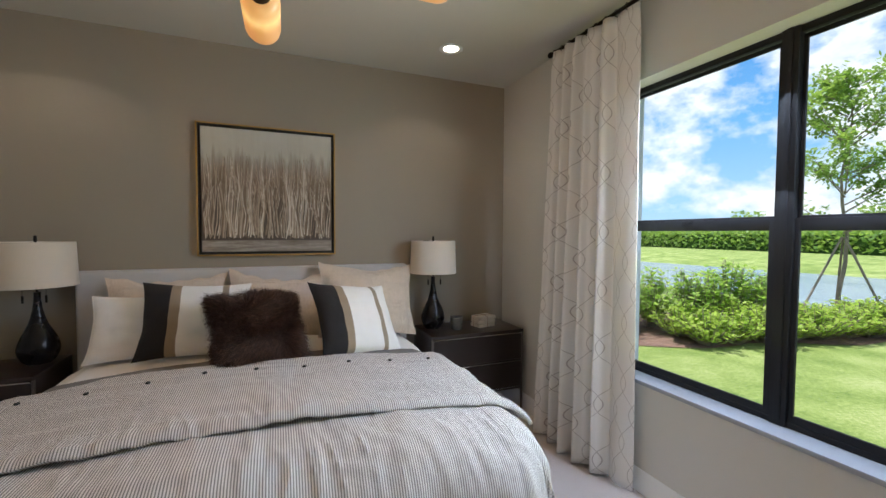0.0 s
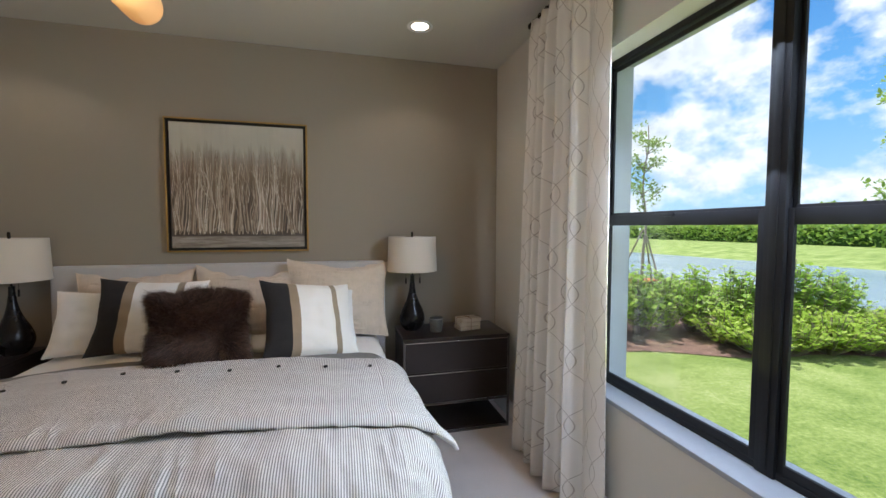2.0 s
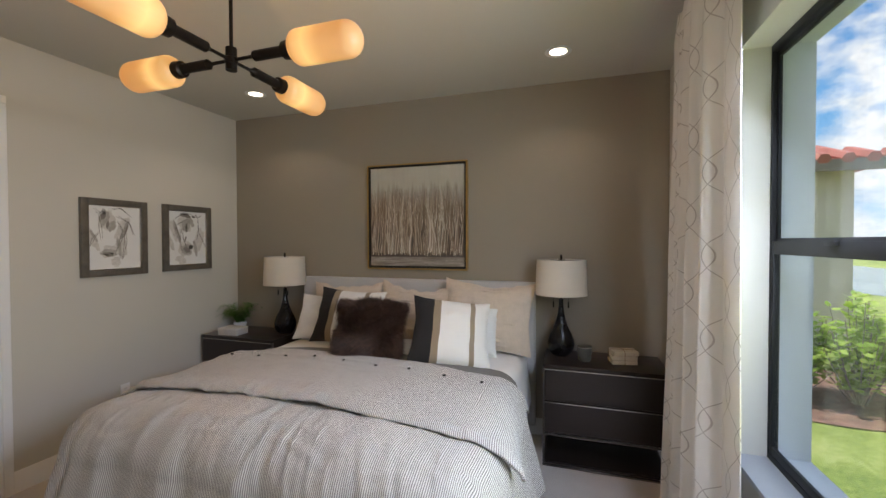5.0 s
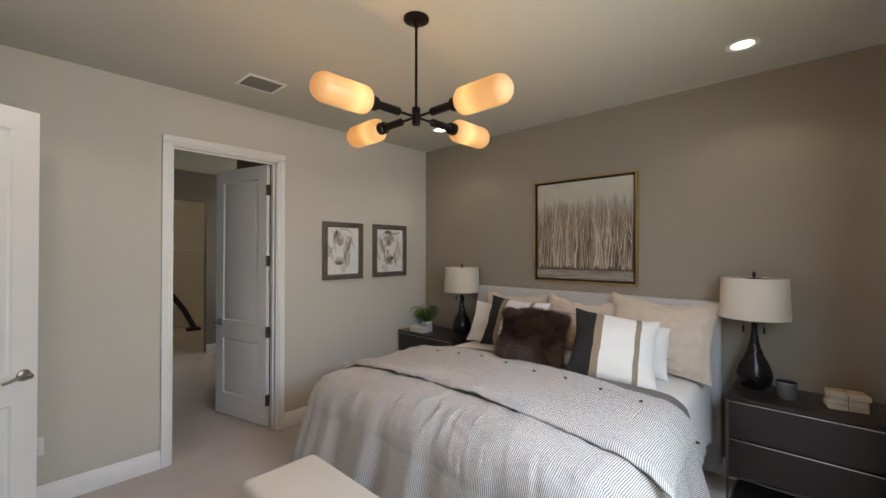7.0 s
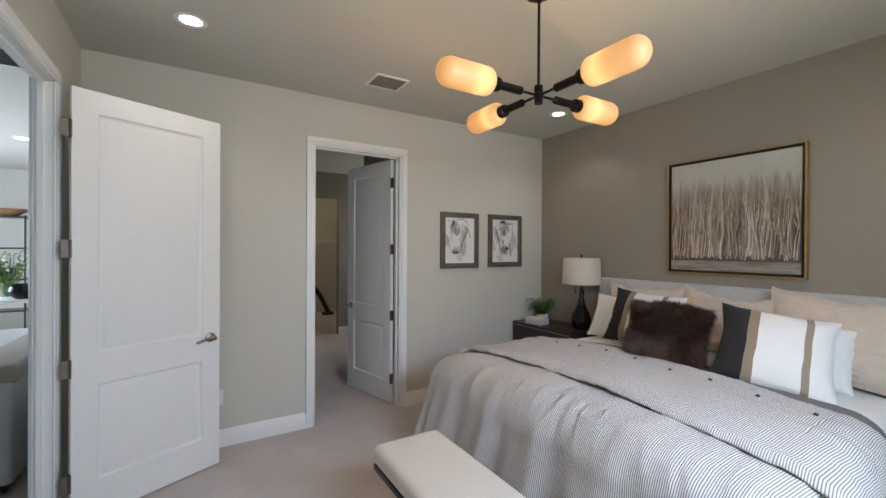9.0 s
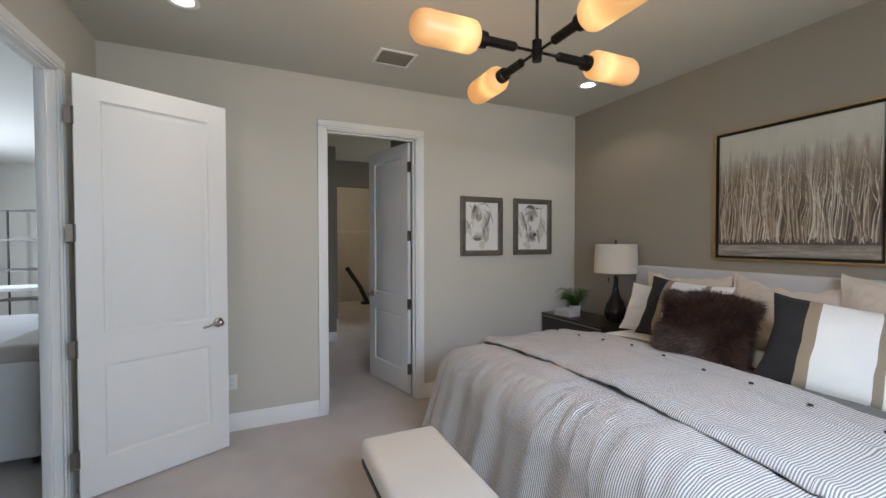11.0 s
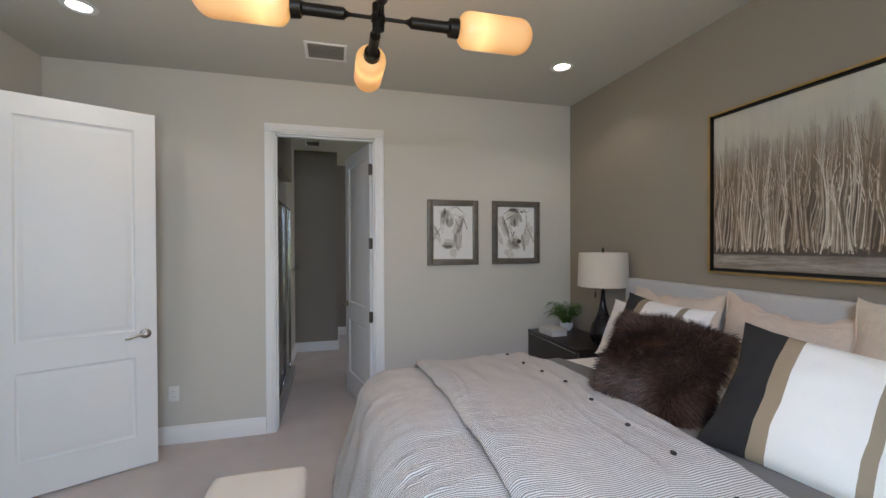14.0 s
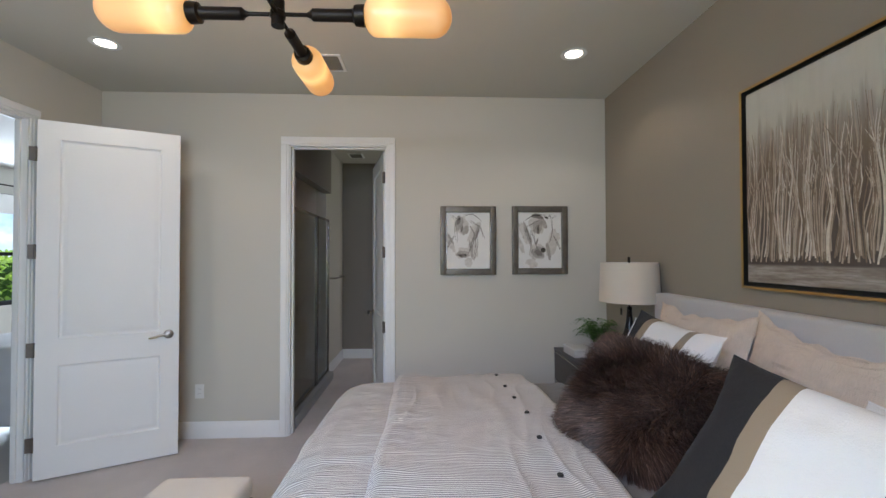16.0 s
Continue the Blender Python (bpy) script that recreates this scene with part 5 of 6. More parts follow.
gp = part("pane", boxes((-6.73, -4.37, -5.045, -5.04, 0.77, 2.48)), M_GLASS, lw)
gp.visible_shadow = False
blind = thing("roller_shade", pose(-5.55, -4.975, 2.54), "white roller shade half lowered over the window", "window shade")
part("fabric", boxes((-1.22, 1.22, -0.002, 0.002, -0.30, 0)), M_WHITE, blind)
part("hem_bar", boxes((-1.22, 1.22, -0.008, 0.008, -0.32, -0.30)), M_TRIM, blind)
lr = thing("curtain_rod", pose(-5.55, -4.9, 2.68), "dark curtain rod over the living room window", "curtain rod")
part("rod", tube(bmesh.new(), [(-1.5, 0, 0), (1.5, 0, 0)], 0.012, 8), M_DARKMETAL, lr)
for x in (-1.45, 1.45):
    part("bracket", boxes((x - 0.01, x + 0.01, -0.1, 0.0, -0.01, 0.01)), M_DARKMETAL, lr)
M_SOFA = cloth("sofa_linen", (0.60, 0.60, 0.62), wrinkle=6, vary=0.08, bump=0.3)
sf = thing("sofa", pose(-2.65, -1.15, 0), "pale grey linen sofa seen from its back", "sofa")
part("back", box(bmesh.new(), -0.95, 0.85, -0.12, 0.12, 0.07, 0.80, 0.03, 3), M_SOFA, sf)
part("seat_block", box(bmesh.new(), -0.95, 0.85, -0.90, -0.125, 0.14, 0.78, 0.03, 3), M_SOFA, sf)
part("throw", box(bmesh.new(), -0.955, 0.855, -0.14, 0.14, 0.70, 0.82, 0.03, 3), cloth("taupe_throw", (0.40, 0.37, 0.34), wrinkle=8), sf, "taupe throw along the back")
for x in (-0.85, 0.75):
    for y in (-0.8, 0.05):
        part("leg", tube(bmesh.new(), [(x, y, 0.14), (x, y, 0.0)], 0.02, 8, 0.7), M_BLACK, sf)
cs = thing("console_table", pose(-5.4, -2.35, 0), "white console table with dark metal shelf frame", "console")
part("top", box(bmesh.new(), -0.25, 0.25, -0.9, 0.9, 0.86, 0.90, 0.004, 1), M_TRIM, cs)
for y in (-0.85, 0.85):
    part("panel", box(bmesh.new(), -0.22, 0.22, y - 0.03, y + 0.03, 0, 0.86), M_TRIM, cs)
ceiling_vent(-2.85, -2.45, -1.42, -1.12, 3.0)
rk = thing("display_shelf", pose(-8.4, -3.32, 0), "black metal open display shelf", "shelf")
for x in (-0.2, 0.2):
    for y in (-0.7, 0.7):
        part("post", boxes((x - 0.012, x + 0.012, y - 0.012, y + 0.012, 0, 2.1)), M_BLACK, rk)
for z in (0.4, 0.95, 1.5, 2.05):
    part("board", boxes((-0.2, 0.2, -0.7, 0.7, z, z + 0.03)), M_ESPRESSO, rk)
vs = thing("flower_vase", pose(-5.35, -2.04, 0.90), "clear vase with white flowers and green stems", "vase")
part("vase", lathe(bmesh.new(), ((0.0, 0.0), (0.05, 0.0), (0.055, 0.02), (0.045, 0.2), (0.06, 0.26), (0.056, 0.26), (0.04, 0.2), (0.045, 0.02), (0.0, 0.012)), 24), M_SHOWER, vs)
rng = random.Random(21)
bm, bl = bmesh.new(), bmesh.new()
for k in range(40):
    a, r, h = rng.uniform(0, math.tau), rng.uniform(0.03, 0.22), rng.uniform(0.32, 0.6)
    p = Vector((r * math.cos(a), r * math.sin(a), h))
    tube(bm, [(0.01 * math.cos(a), 0.01 * math.sin(a), 0.03), p * 0.5, p], 0.003, 5)
    for q in range(6):
        o = p * rng.uniform(0.5, 1.0)
        d = Vector((rng.uniform(-1, 1), rng.uniform(-1, 1), rng.uniform(-0.5, 0.8))).normalized() * 0.07
        s = d.cross(Vector((0, 0, 1))).normalized() * 0.018
        bm.faces.new([bm.verts.new(c) for c in (o, o + d * 0.5 + s, o + d, o + d * 0.5 - s)])
    if k % 3 == 0:
        bmesh.ops.create_icosphere(bl, subdivisions=1, radius=0.022, matrix=Matrix.Translation(p))
part("stems", bm, M_FERN, vs)
part("blossoms", bl, M_WHITE, vs)
bw = thing("decor_bowl", pose(-5.28, -1.90, 0.90), "glossy dark glass bowl on the console", "bowl")
part("bowl", lathe(bmesh.new(), ((0.0, 0.0), (0.05, 0.0), (0.11, 0.05), (0.13, 0.1), (0.11, 0.16), (0.06, 0.19), (0.055, 0.185), (0.1, 0.1), (0.0, 0.02)), 28), M_LAMPBASE, bw)
wb = thing("wooden_bowl", pose(-8.4, -2.86, 2.08), "turned brown wooden bowl on top of the shelf", "bowl")
part("bowl", lathe(bmesh.new(), ((0.0, 0.0), (0.08, 0.0), (0.10, 0.012), (0.20, 0.08), (0.235, 0.13), (0.225, 0.132), (0.18, 0.08), (0.09, 0.03), (0.0, 0.026)), 32), surface("turned_wood", (0.28, 0.15, 0.07), 0.45, vary=0.2, scale=12, grain=90, bump=0.1), wb)
ll = new("living_daylight", bpy.data.lights.new("living_daylight", "AREA"))
ll.data.shape, ll.data.size, ll.data.size_y, ll.data.energy, ll.data.color = "RECTANGLE", 2.3, 1.6, LIVING_SKY, (0.86, 0.93, 1.0)
ll.matrix_basis = look((-5.55, -4.94, 1.62), (-5.0, 0, 1.3))
t = thing("recessed_downlight", pose(-5.86, -2.05, 3.0), "round white recessed downlight, switched on", "ceiling light", "recessed ceiling lights")
part("lens", lathe(bmesh.new(), ((0.0, -0.004), (0.08, -0.004), (0.085, 0.0), (0.0, 0.0)), 28), M_LED, t)

# ---- outside ----
# daylight in the window's opening: skylight slants down into the room, the sunlit lawn throws light up
for z, slope, color, power in ((2.22, -0.75, (0.68, 0.80, 1.0), WINDOW_SKY / 2), (1.80, -0.75, (0.68, 0.80, 1.0), WINDOW_SKY / 2),
                               (1.32, 0.55, (0.95, 1.0, 0.32), LAWN_BOUNCE / 2), (0.92, 0.55, (0.95, 1.0, 0.32), LAWN_BOUNCE / 2)):
    wl = new("window_daylight", bpy.data.lights.new("window_daylight", "AREA"))
    wl.data.shape, wl.data.size, wl.data.size_y, wl.data.energy, wl.data.color = "RECTANGLE", 1.3, 0.16, power, color
    wl.matrix_basis = look((XW + 0.045, (WY0 + WY1) / 2, z), (XW - 0.955, (WY0 + WY1) / 2, z + slope))

GZ = -0.16
n = Nodes("lawn")
g = n.math("ADD", n.math("MULTIPLY", n.noise(1.3, 4.0), 0.45), n.math("MULTIPLY", n.noise(26.0, 6.0, rough=0.8), 0.55))
n.set(n.shader, "Base_Color", n.ramp(g, ((0.36, (0.11, 0.19, 0.04)), (0.5, (0.28, 0.36, 0.10)), (0.64, (0.48, 0.52, 0.23)))))
n.shader.inputs["Roughness"].default_value = 0.9
n.shader.inputs["Specular IOR Level"].default_value = 0.15
n.bump(n.noise(70.0, 3.0), 0.8, 0.03)
M_LAWN = n.material
n = Nodes("lake_water")
n.set(n.shader, "Base_Color", n.ramp(n.noise(0.35, 4.0, stretch=(1, 0.3, 1)), ((0.3, (0.17, 0.24, 0.28)), (0.7, (0.27, 0.34, 0.37)))))
n.shader.inputs["Roughness"].default_value = 0.22
n.bump(n.noise(4.0, 4.0, stretch=(1.6, 0.5, 1)), 0.5, 0.05)
M_WATER = n.material
M_MULCH = surface("red_mulch", (0.25, 0.15, 0.115), 0.95, vary=0.5, scale=9, grain=70, bump=1.0, dist=0.03)


def ground_point(u, v):
    x, y = XW + 0.1 + 60 * u ** 2.2, -60 + 160 * v
    z = GZ
    bank = 11.0 + 0.8 * math.sin(y * 0.18)
    if x > bank:
        z = GZ - 0.5 * min(1, (x - bank) / 2)
    far = 22.5 + 1.2 * math.sin(y * 0.1 + 1)
    if x > far:
        z = GZ - 0.5 + 0.75 * min(1, (x - far) / 7)
    return Vector((x, y, z))


structure("ground", sheet(90, 90, ground_point), M_LAWN, "bright mown lawn sloping to the lake", "lawn")
bm = bmesh.new()
bmesh.ops.create_circle(bm, cap_ends=True, segments=64, radius=3000, matrix=Matrix.Translation((0, 0, GZ - 0.7)))
structure("ground_far", bm, M_LAWN, "flat green land to the horizon", "ground")
structure("water", boxes((10.0, 26.0, -60, 100, GZ - 0.45, GZ - 0.28)), M_WATER, "rippled grey-blue lake", "lake")


def bed_point(u, v):
    cx, cy = 3.2 + u * 8.5, 6.3 - 0.14 * (u * 8.5) - 0.02 * (u * 8.5) ** 2
    half = 0.95 + 0.35 * math.sin(u * math.pi) + 0.12 * math.sin(u * 23)
    return Vector((cx, cy - 0.15 + (v - 0.5) * 2 * half, GZ + 0.012 + 0.07 * math.sin(math.pi * v) * math.sin(math.pi * min(1, max(0, u * 1.02))) + 0.010 * wave(cx, v * 3, 5)))


structure("planting_bed", sheet(60, 16, bed_point), M_MULCH, "red-brown mulched planting bed", "mulch")


def leaf_material(name, stops):
    n = Nodes(name)
    n.set(n.shader, "Base_Color", n.ramp(n.add("ShaderNodeNewGeometry").outputs["Random Per Island"], stops))
    n.shader.inputs["Roughness"].default_value = 0.42
    tr = n.add("ShaderNodeBsdfTranslucent", Color=(0.42, 0.58, 0.10, 1))
    mixed = n.add("ShaderNodeMixShader", Fac=0.5)
    n.tree.links.new(n.shader.outputs[0], mixed.inputs[1])
    n.tree.links.new(tr.outputs[0], mixed.inputs[2])
    n.tree.links.new(mixed.outputs[0], n.tree.nodes["Material Output"].inputs["Surface"])
    return n.material


M_CLUSIA = leaf_material("clusia_leaf", ((0.0, (0.21, 0.37, 0.055)), (0.5, (0.38, 0.57, 0.10)), (1.0, (0.58, 0.70, 0.20))))
M_IXORA = leaf_material("low_shrub_leaf", ((0.0, (0.24, 0.38, 0.04)), (0.5, (0.42, 0.56, 0.07)), (1.0, (0.60, 0.68, 0.16))))
M_TREELEAF = leaf_material("tree_leaf", ((0.0, (0.11, 0.21, 0.05)), (0.5, (0.20, 0.34, 0.09)), (1.0, (0.34, 0.46, 0.17))))
M_BARK = surface("bark", (0.26, 0.22, 0.18), 0.9, vary=0.25, scale=8, grain=60, bump=0.5, dist=0.004)


def add_leaf(vs, fs, p, d, up, L, W):
    side = d.cross(up)
    side = side.normalized() if side.length > 1e-4 else Vector((1, 0, 0))
    k = len(vs)
    vs += [p, p + d * L * 0.35 + side * W, p + d * L * 0.75 + side * W * 0.8, p + d * L, p + d * L * 0.75 - side * W * 0.8, p + d * L * 0.35 - side * W]
    fs.append((k, k + 1, k + 2, k + 3, k + 4, k + 5))


def leaves_ob(name, vs, fs, material, parent):
    me = bpy.data.meshes.new(name)
    me.from_pydata([tuple(v) for v in vs], [], fs)
    me.materials.append(material)
    ob = new(name, me)
    ob.parent = parent
    return ob


def shrub(m, h, r, stems, per, L, material, label, group, seed):
    rng = random.Random(seed)
    t = thing("shrub", m, label, "shrub", group)
    bm, vs, fs = bmesh.new(), [], []
    for _ in range(stems):
        a, lean = rng.uniform(0, math.tau), rng.uniform(0.1, 1.0)
        hh = h * rng.uniform(0.7, 1.0) * (1 - 0.35 * lean ** 2)
        tip = Vector((math.cos(a) * r * lean, math.sin(a) * r * lean, hh))
        mid = Vector((tip.x * 0.55, tip.y * 0.55, hh * 0.45))
        tube(bm, [(0.1 * tip.x, 0.1 * tip.y, 0), mid, tip], 0.007, 5, 0.5)
        for k in range(per):
            s = rng.uniform(0.18, 1.0) ** 0.8
            p = mid.lerp(tip, (s - 0.5) * 2) if s > 0.5 else Vector((0, 0, 0)).lerp(mid, s * 2)
            az = rng.uniform(0, math.tau)
            d = Vector((math.cos(az), math.sin(az), rng.uniform(-0.25, 0.75))).normalized()
            add_leaf(vs, fs, p + d * 0.015, d, Vector((rng.uniform(-0.4, 0.4), rng.uniform(-0.4, 0.4), 1)), L * rng.uniform(0.7, 1.15), L * 0.27)
    part("stems", bm, M_BARK, t)
    leaves_ob("leaves", vs, fs, material, t)
    return t


tall = [shrub(pose(0, 0, -20), 1.22, 0.52, 40, 26, 0.105, M_CLUSIA, "tall bright green broad-leaved shrub in mulch", "tall shrubs", s) for s in (1, 2)]
low = [shrub(pose(0, 0, -20), 0.56, 0.52, 60, 20, 0.075, M_IXORA, "low yellow-green shrub in mulch", "low shrubs", s) for s in (3, 4)]
rng = random.Random(31)
for k in range(12):
    x = 3.5 + k * 0.46
    y = 5.75 - 0.16 * (x - 3.5) - 0.012 * (x - 3.5) ** 2 + rng.uniform(-0.15, 0.15)
    s = rng.uniform(0.85, 1.08)
    ob = copy_thing(tall[k % 2], pose(x, y, GZ + 0.01, 0, 0, rng.uniform(0, 360)) @ Matrix.Diagonal((s, s, s, 1)))
    ob.scale = (s, s, s)
for k in range(24):
    x = 6.2 + (k // 2) * 0.50 + rng.uniform(-0.06, 0.06)
    y = 4.30 - 0.20 * (x - 6.2) - 0.005 * (x - 6.2) ** 2 + (k % 2) * 0.5
    s = rng.uniform(0.85, 1.12)
    ob = copy_thing(low[k % 2], pose(x, y, GZ + 0.01, 0, 0, rng.uniform(0, 360)))
    ob.scale = (s, s, s)
for t in tall + low:
    for c in list(t.children_recursive):
        bpy.data.objects.remove(c)
    bpy.data.objects.remove(t)


def young_tree(x, y, h, r, clear, seed, label, staked=True, dens=1.0):
    rng = random.Random(seed)
    t = thing("young_tree", pose(x, y, GZ), label, "tree", "young trees")
    bm, vs, fs = bmesh.new(), [], []
    trunk = [Vector((0.05 * math.sin(k * 1.7 + seed), 0.05 * math.cos(k * 1.3), h * 0.92 * k / 8)) for k in range(9)]
    trunk[0].z = -0.1
    tube(bm, trunk, 0.045, 8, 0.25)
    for k in range(34 if dens > 1 else 15):
        s = clear + (1 - clear) * rng.random() ** 0.9
        base = Vector((0, 0, h * 0.92 * s))
        a = k * 2.4 + rng.uniform(-0.4, 0.4)
        reach = r * (1.15 - 0.75 * (s - clear) / (1 - clear)) * rng.uniform(0.55, 1.1)
        tip = base + Vector((math.cos(a) * reach, math.sin(a) * reach, reach * rng.uniform(0.35, 0.95)))
        mid = base.lerp(tip, 0.5) + Vector((0, 0, -0.04))
        tube(bm, [base, mid, tip], 0.016, 5, 0.3)
        for q in range(int(9 * dens)):
            c = base.lerp(tip, rng.uniform(0.4, 1.08)) + Vector([rng.gauss(0, 0.09) for _ in range(3)])
            for _ in range(11):
                d = Vector((rng.uniform(-1, 1), rng.uniform(-1, 1), rng.uniform(-0.7, 0.8))).normalized()
                add_leaf(vs, fs, c + Vector([rng.gauss(0, 0.055) for _ in range(3)]), d, Vector((rng.uniform(-0.6, 0.6), rng.uniform(-0.6, 0.6), 1)), rng.uniform(0.07, 0.125), 0.024)
    part("trunk", bm, M_BARK, t)
    leaves_ob("crown", vs, fs, M_TREELEAF, t)
    if staked:
        for k in range(3):
            a = k * math.tau / 3 + 0.5
            part("stake", tube(bmesh.new(), [(math.cos(a) * 0.75, math.sin(a) * 0.75, 0.0), (0.02 * math.cos(a), 0.02 * math.sin(a), 1.65)], 0.022, 6), M_BARK, t)
    return t


young_tree(10.4, 4.55, 4.9, 1.3, 0.38, 3, "young leafy tree held by wooden stakes", True, 1.6)
young_tree(8.9, 9.5, 4.8, 0.62, 0.45, 8, "slender young tree held by wooden stakes", True, 0.75)

rng = random.Random(17)
vs, fs = [], []
for k in range(26000):
    y = -25 + 115 * rng.random()
    x = 40 + rng.gauss(0, 0.5)
    z = 0.05 + 1.75 * rng.random() ** 0.7 + 0.15 * wave(0, y, 0.8)
    d = Vector((rng.uniform(-1, 0.3), rng.uniform(-1, 1), rng.uniform(-0.3, 1))).normalized()
    add_leaf(vs, fs, Vector((x, y, z)), d, Vector((rng.uniform(-1, 1), rng.uniform(-1, 1), 1)), 0.32, 0.12)
hd = thing("hedge", pose(0, 0, 0), "long clipped green hedge on the far bank", "hedge")
leaves_ob("leaves", vs, fs, M_TREELEAF, hd)
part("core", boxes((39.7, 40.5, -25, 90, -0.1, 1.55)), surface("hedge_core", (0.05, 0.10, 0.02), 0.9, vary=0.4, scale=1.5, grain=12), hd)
# far trees past the hedge
for k in range(26):
    y, x = -20 + k * 4.6 + rng.uniform(-2, 2), rng.uniform(70, 105)
    h = rng.uniform(2.8, 5.5) * (1.35 if k % 5 == 0 else 1)
    ft = thing("far_tree", pose(x, y, 0), "distant rounded green tree behind the hedge", "tree", "far trees")
    vs, fs = [], []
    for q in range(420):
        a, e = rng.uniform(0, math.tau), rng.gauss(0, 1)
        p = Vector((math.cos(a) * h * 0.42 * rng.random() ** 0.5, math.sin(a) * h * 0.45 * rng.random() ** 0.5, h * (0.62 + 0.17 * max(-1.6, min(1.6, e)))))
        d = Vector((rng.uniform(-1, 1), rng.uniform(-1, 1), rng.uniform(-0.6, 1))).normalized()
        add_leaf(vs, fs, p, d, Vector((0.3, rng.uniform(-1, 1), 1)), 0.55, 0.2)
    leaves_ob("crown", vs, fs, M_TREELEAF, ft)
    part("trunk", tube(bmesh.new(), [(0, 0, -0.5), (0, 0, h * 0.6)], 0.10, 6), M_BARK, ft)

M_STUCCO = surface("cream_stucco", (0.66, 0.62, 0.50), 0.9, vary=0.04, scale=2, grain=90, bump=0.4)
M_ROOF = surface("clay_roof_tile", (0.42, 0.15, 0.12), 0.8, vary=0.3, scale=3, grain=20, bump=0.4)


def house(m, w, d, hgt, label, group="", tiles=True):
    h = thing("house", m, label, "house", group)
    part("wall", boxes((0, w, 0, d, -0.6, hgt)), M_STUCCO, h, "cream stucco wall")
    bm = bmesh.new()
    o, rise = 0.5, 1.7
    v = [bm.verts.new(c) for c in ((-o, -o, hgt), (w + o, -o, hgt), (w + o, d + o, hgt), (-o, d + o, hgt), (w * 0.35, d / 2, hgt + rise), (w * 0.65, d / 2, hgt + rise))]
    for f in ((0, 1, 5, 4), (1, 2, 5), (2, 3, 4, 5), (3, 0, 4), (3, 2, 1, 0)):
        bm.faces.new([v[i] for i in f])
    roof = part("roof", bm, M_ROOF, h, "red clay tile roof")
    if tiles:
        bm = bmesh.new()
        for k in range(int((w + 1) / 0.3)):
            x = -o + 0.15 + k * 0.3
            run = min(1.0, (x + o) / (w * 0.35 + o), (w + o - x) / (w * 0.35 + o))
            tube(bm, [(x, -o - 0.05, hgt + 0.02), (x, -o + run * (d / 2 + o), hgt + run * rise + 0.03)], 0.09, 6)
        tagged(part("tile_rows", bm, M_ROOF, roof), kind="stuff")
    part("fascia", boxes((-o, w + o, -o - 0.03, -o, hgt - 0.16, hgt + 0.02)), M_BARK, h, "brown eaves board")
    for k in range(2):
        wx = w * (0.3 + 0.4 * k)
        wd = part("window", boxes((wx - 0.5, wx + 0.5, -0.02, 0.0, 0.9, 2.2)), M_BLACKFRAME, h)
        part("pane", boxes((wx - 0.45, wx + 0.45, -0.03, -0.021, 0.95, 2.15)), M_SHOWER, wd)
    return h


house(pose(-6.2, 8.3, GZ), 12, 9, 2.98, "neighbouring cream stucco house with a red tile roof")
for k, y in enumerate((36, 58, 80)):
    house(pose(96, y, 0.2, 0, 0, -90), 15, 9, 2.6, "distant cream house with a red roof beyond the hedge", "far houses", False)

pm = thing("palm_tree", pose(8.6, 18.5, GZ), "feathery palm tree behind the neighbouring house", "tree")
part("trunk", tube(bmesh.new(), [(0, 0, 0), (0.1, 0, 2.4), (0, 0.1, 4.6)], 0.14, 8, 0.7), M_BARK, pm)
rng = random.Random(12)
vs, fs = [], []
for k in range(26):
    a, up = k * 2.4, rng.uniform(-0.2, 1.1)
    for q in range(30):
        s = q / 29
        c = Vector((math.cos(a) * 2.1 * s, math.sin(a) * 2.1 * s, 4.6 + up * 1.4 * s - 1.5 * s * s))
        for sd in (-1, 1):
            d = Vector((math.cos(a + sd * 1.1), math.sin(a + sd * 1.1), -0.35)).normalized()
            add_leaf(vs, fs, c, d, Vector((0, 0, 1)), 0.55 * (1 - 0.5 * s), 0.02)
leaves_ob("fronds", vs, fs, M_TREELEAF, pm)
bc = thing("play_table", pose(9.9, 10.6, GZ - 0.3), "small orange bench by the lake", "bench")
part("top", box(bmesh.new(), -0.4, 0.4, -0.2, 0.2, 0.36, 0.42, 0.01, 1), surface("orange_plastic", (0.65, 0.16, 0.05), 0.5), bc)
for x in (-0.32, 0.32):
    part("leg", boxes((x - 0.03, x + 0.03, -0.15, 0.15, -0.1, 0.36)), surface("orange_leg", (0.6, 0.2, 0.06), 0.5), bc)
sl = thing("street_lamp", pose(44, 60, 0.2), "distant street lamp pole beyond the hedge", "street lamp")
part("pole", tube(bmesh.new(), [(0, 0, -0.6), (0, 0, 6.2), (-0.9, 0.6, 6.6)], 0.06, 6), M_GREYVENT, sl)

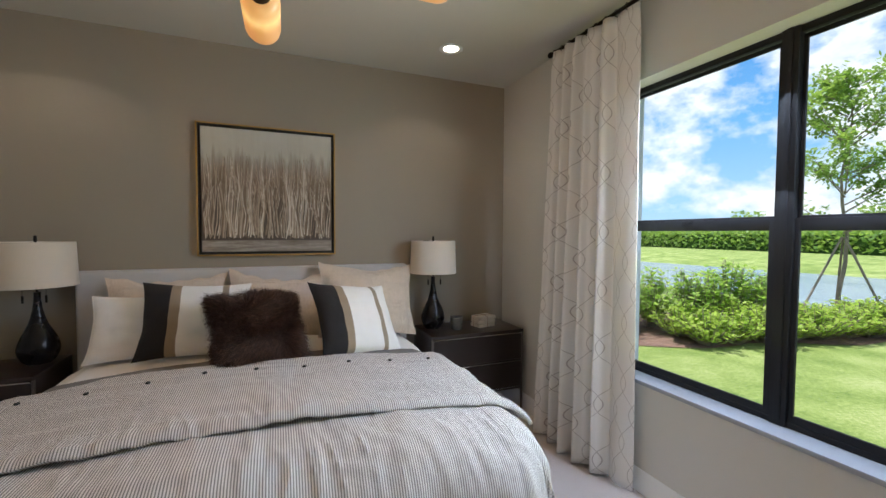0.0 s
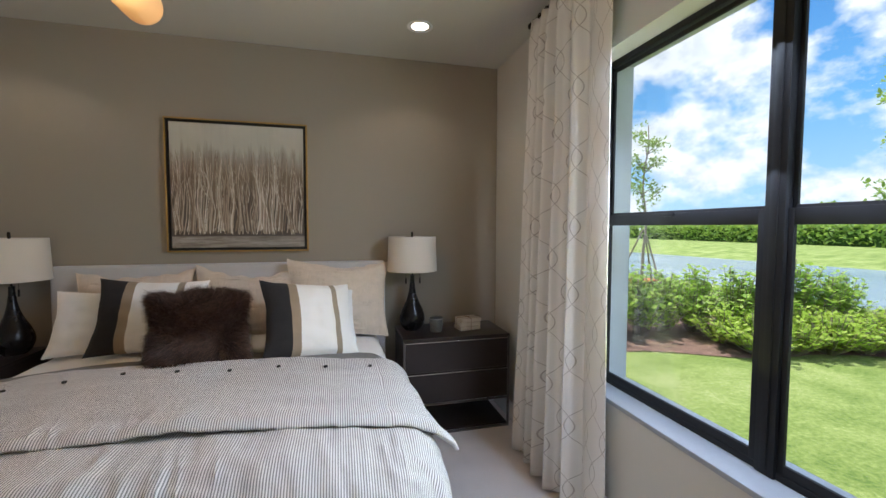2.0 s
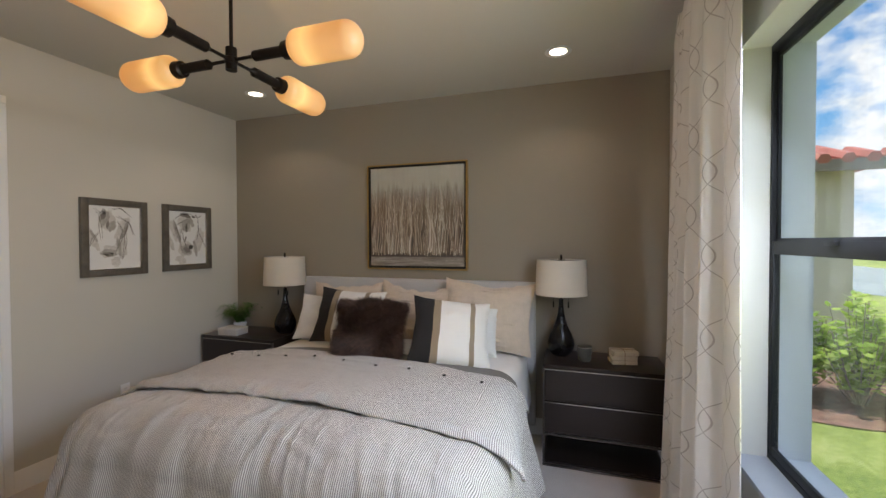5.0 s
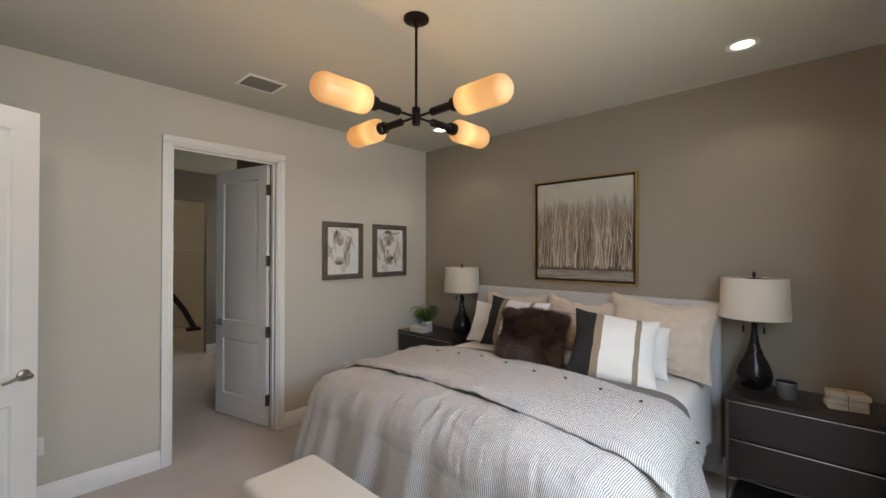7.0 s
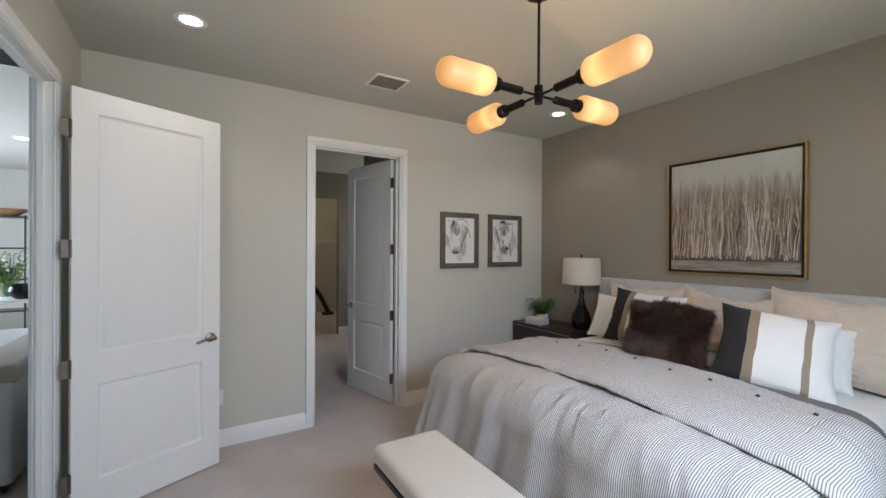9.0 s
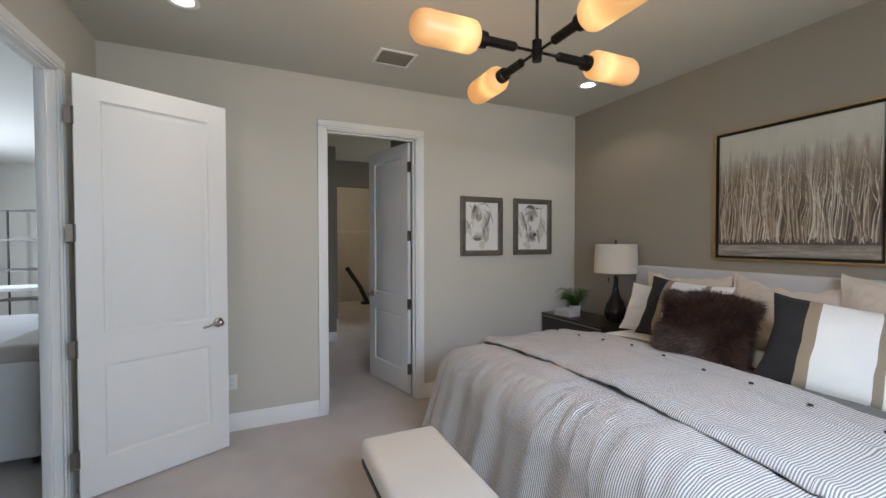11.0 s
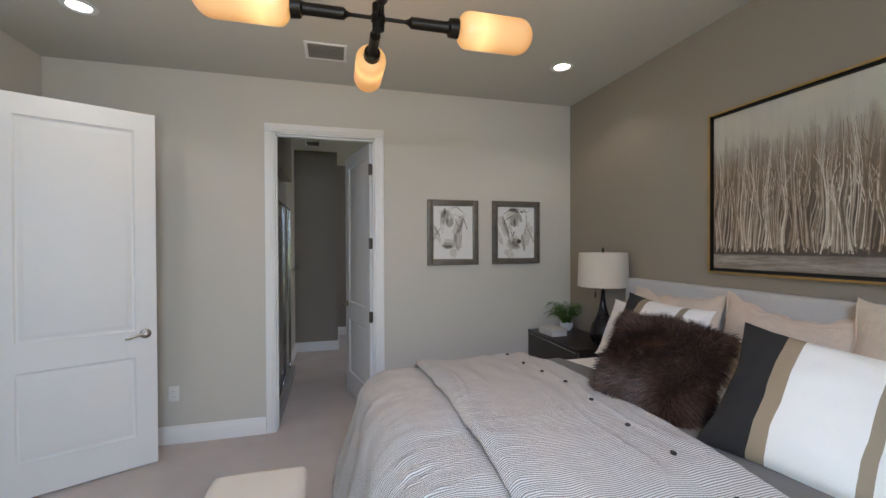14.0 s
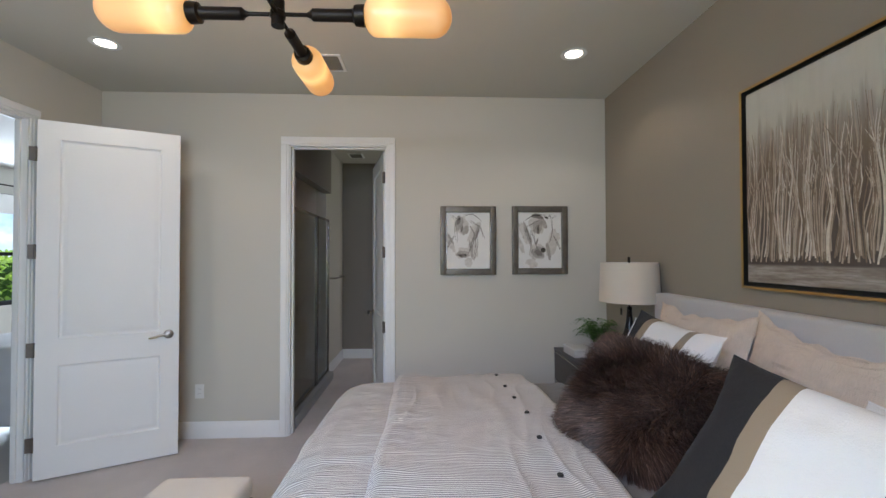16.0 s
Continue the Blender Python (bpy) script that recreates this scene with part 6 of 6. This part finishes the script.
rng = random.Random(41)
vs, fs = [], []
for k in range(5000):
    p = Vector((rng.uniform(-11, -3), -8.2 + rng.gauss(0, 0.35), GZ + 1.75 * rng.random() ** 0.7))
    d = Vector((rng.uniform(-1, 1), rng.uniform(-0.4, 1), rng.uniform(-0.3, 1))).normalized()
    add_leaf(vs, fs, p, d, Vector((rng.uniform(-1, 1), rng.uniform(-1, 1), 1)), 0.13, 0.045)
hd = thing("hedge", pose(0, 0, 0), "leafy green hedge outside the living room window", "hedge")
leaves_ob("leaves", vs, fs, M_CLUSIA, hd)
part("core", boxes((-11, -3, -8.5, -8.0, GZ - 0.6, 1.35)), surface("side_hedge_core", (0.05, 0.10, 0.02), 0.9, vary=0.4, scale=3, grain=25), hd)

# sky backdrop with fair-weather clouds, far beyond the lake
n = Nodes("cloud_sky")
mp = n.add("ShaderNodeMapping", Vector=n.coord.outputs["Object"])
mp.inputs["Scale"].default_value = (1.0 / 300, 1.0 / 300, 1.0 / 190)
cl1 = n.add("ShaderNodeTexNoise", Vector=mp.outputs[0], Scale=2.3, Detail=9.0, Roughness=0.5, Distortion=0.0).outputs["Fac"]
cl2 = n.add("ShaderNodeTexNoise", Vector=mp.outputs[0], Scale=7.0, Detail=6.0, Roughness=0.6).outputs["Fac"]
x, y, z = n.xyz()
band = n.math("ADD", n.math("MULTIPLY", cl1, 0.8), n.math("MULTIPLY", cl2, 0.2))
cover = n.add("ShaderNodeMapRange", i0=band, i1=0.425, i2=0.545).outputs[0]
blue = n.ramp(n.math("DIVIDE", z, 420.0), ((0.0, (0.55, 0.74, 0.90)), (0.12, (0.42, 0.67, 0.92)), (0.5, (0.19, 0.47, 0.84)), (1.0, (0.07, 0.25, 0.65))))
white = n.ramp(cl2, ((0.30, (0.72, 0.78, 0.84)), (0.55, (0.95, 0.97, 1.0))))
out = n.tree.nodes["Material Output"]
em = n.add("ShaderNodeEmission", Color=n.mix(cover, blue, white), Strength=BACKDROP)
n.tree.links.new(em.outputs[0], out.inputs["Surface"])
M_SKY = n.material


def dome_point(u, v):
    a, e = radians(-150 + 275 * u), radians(-2 + 50 * v)
    return Vector((900 * math.cos(e) * math.cos(a), 900 * math.cos(e) * math.sin(a), 900 * math.sin(e)))


structure("backdrop", sheet(66, 16, dome_point), M_SKY, "blue summer sky with white cumulus clouds", "sky")
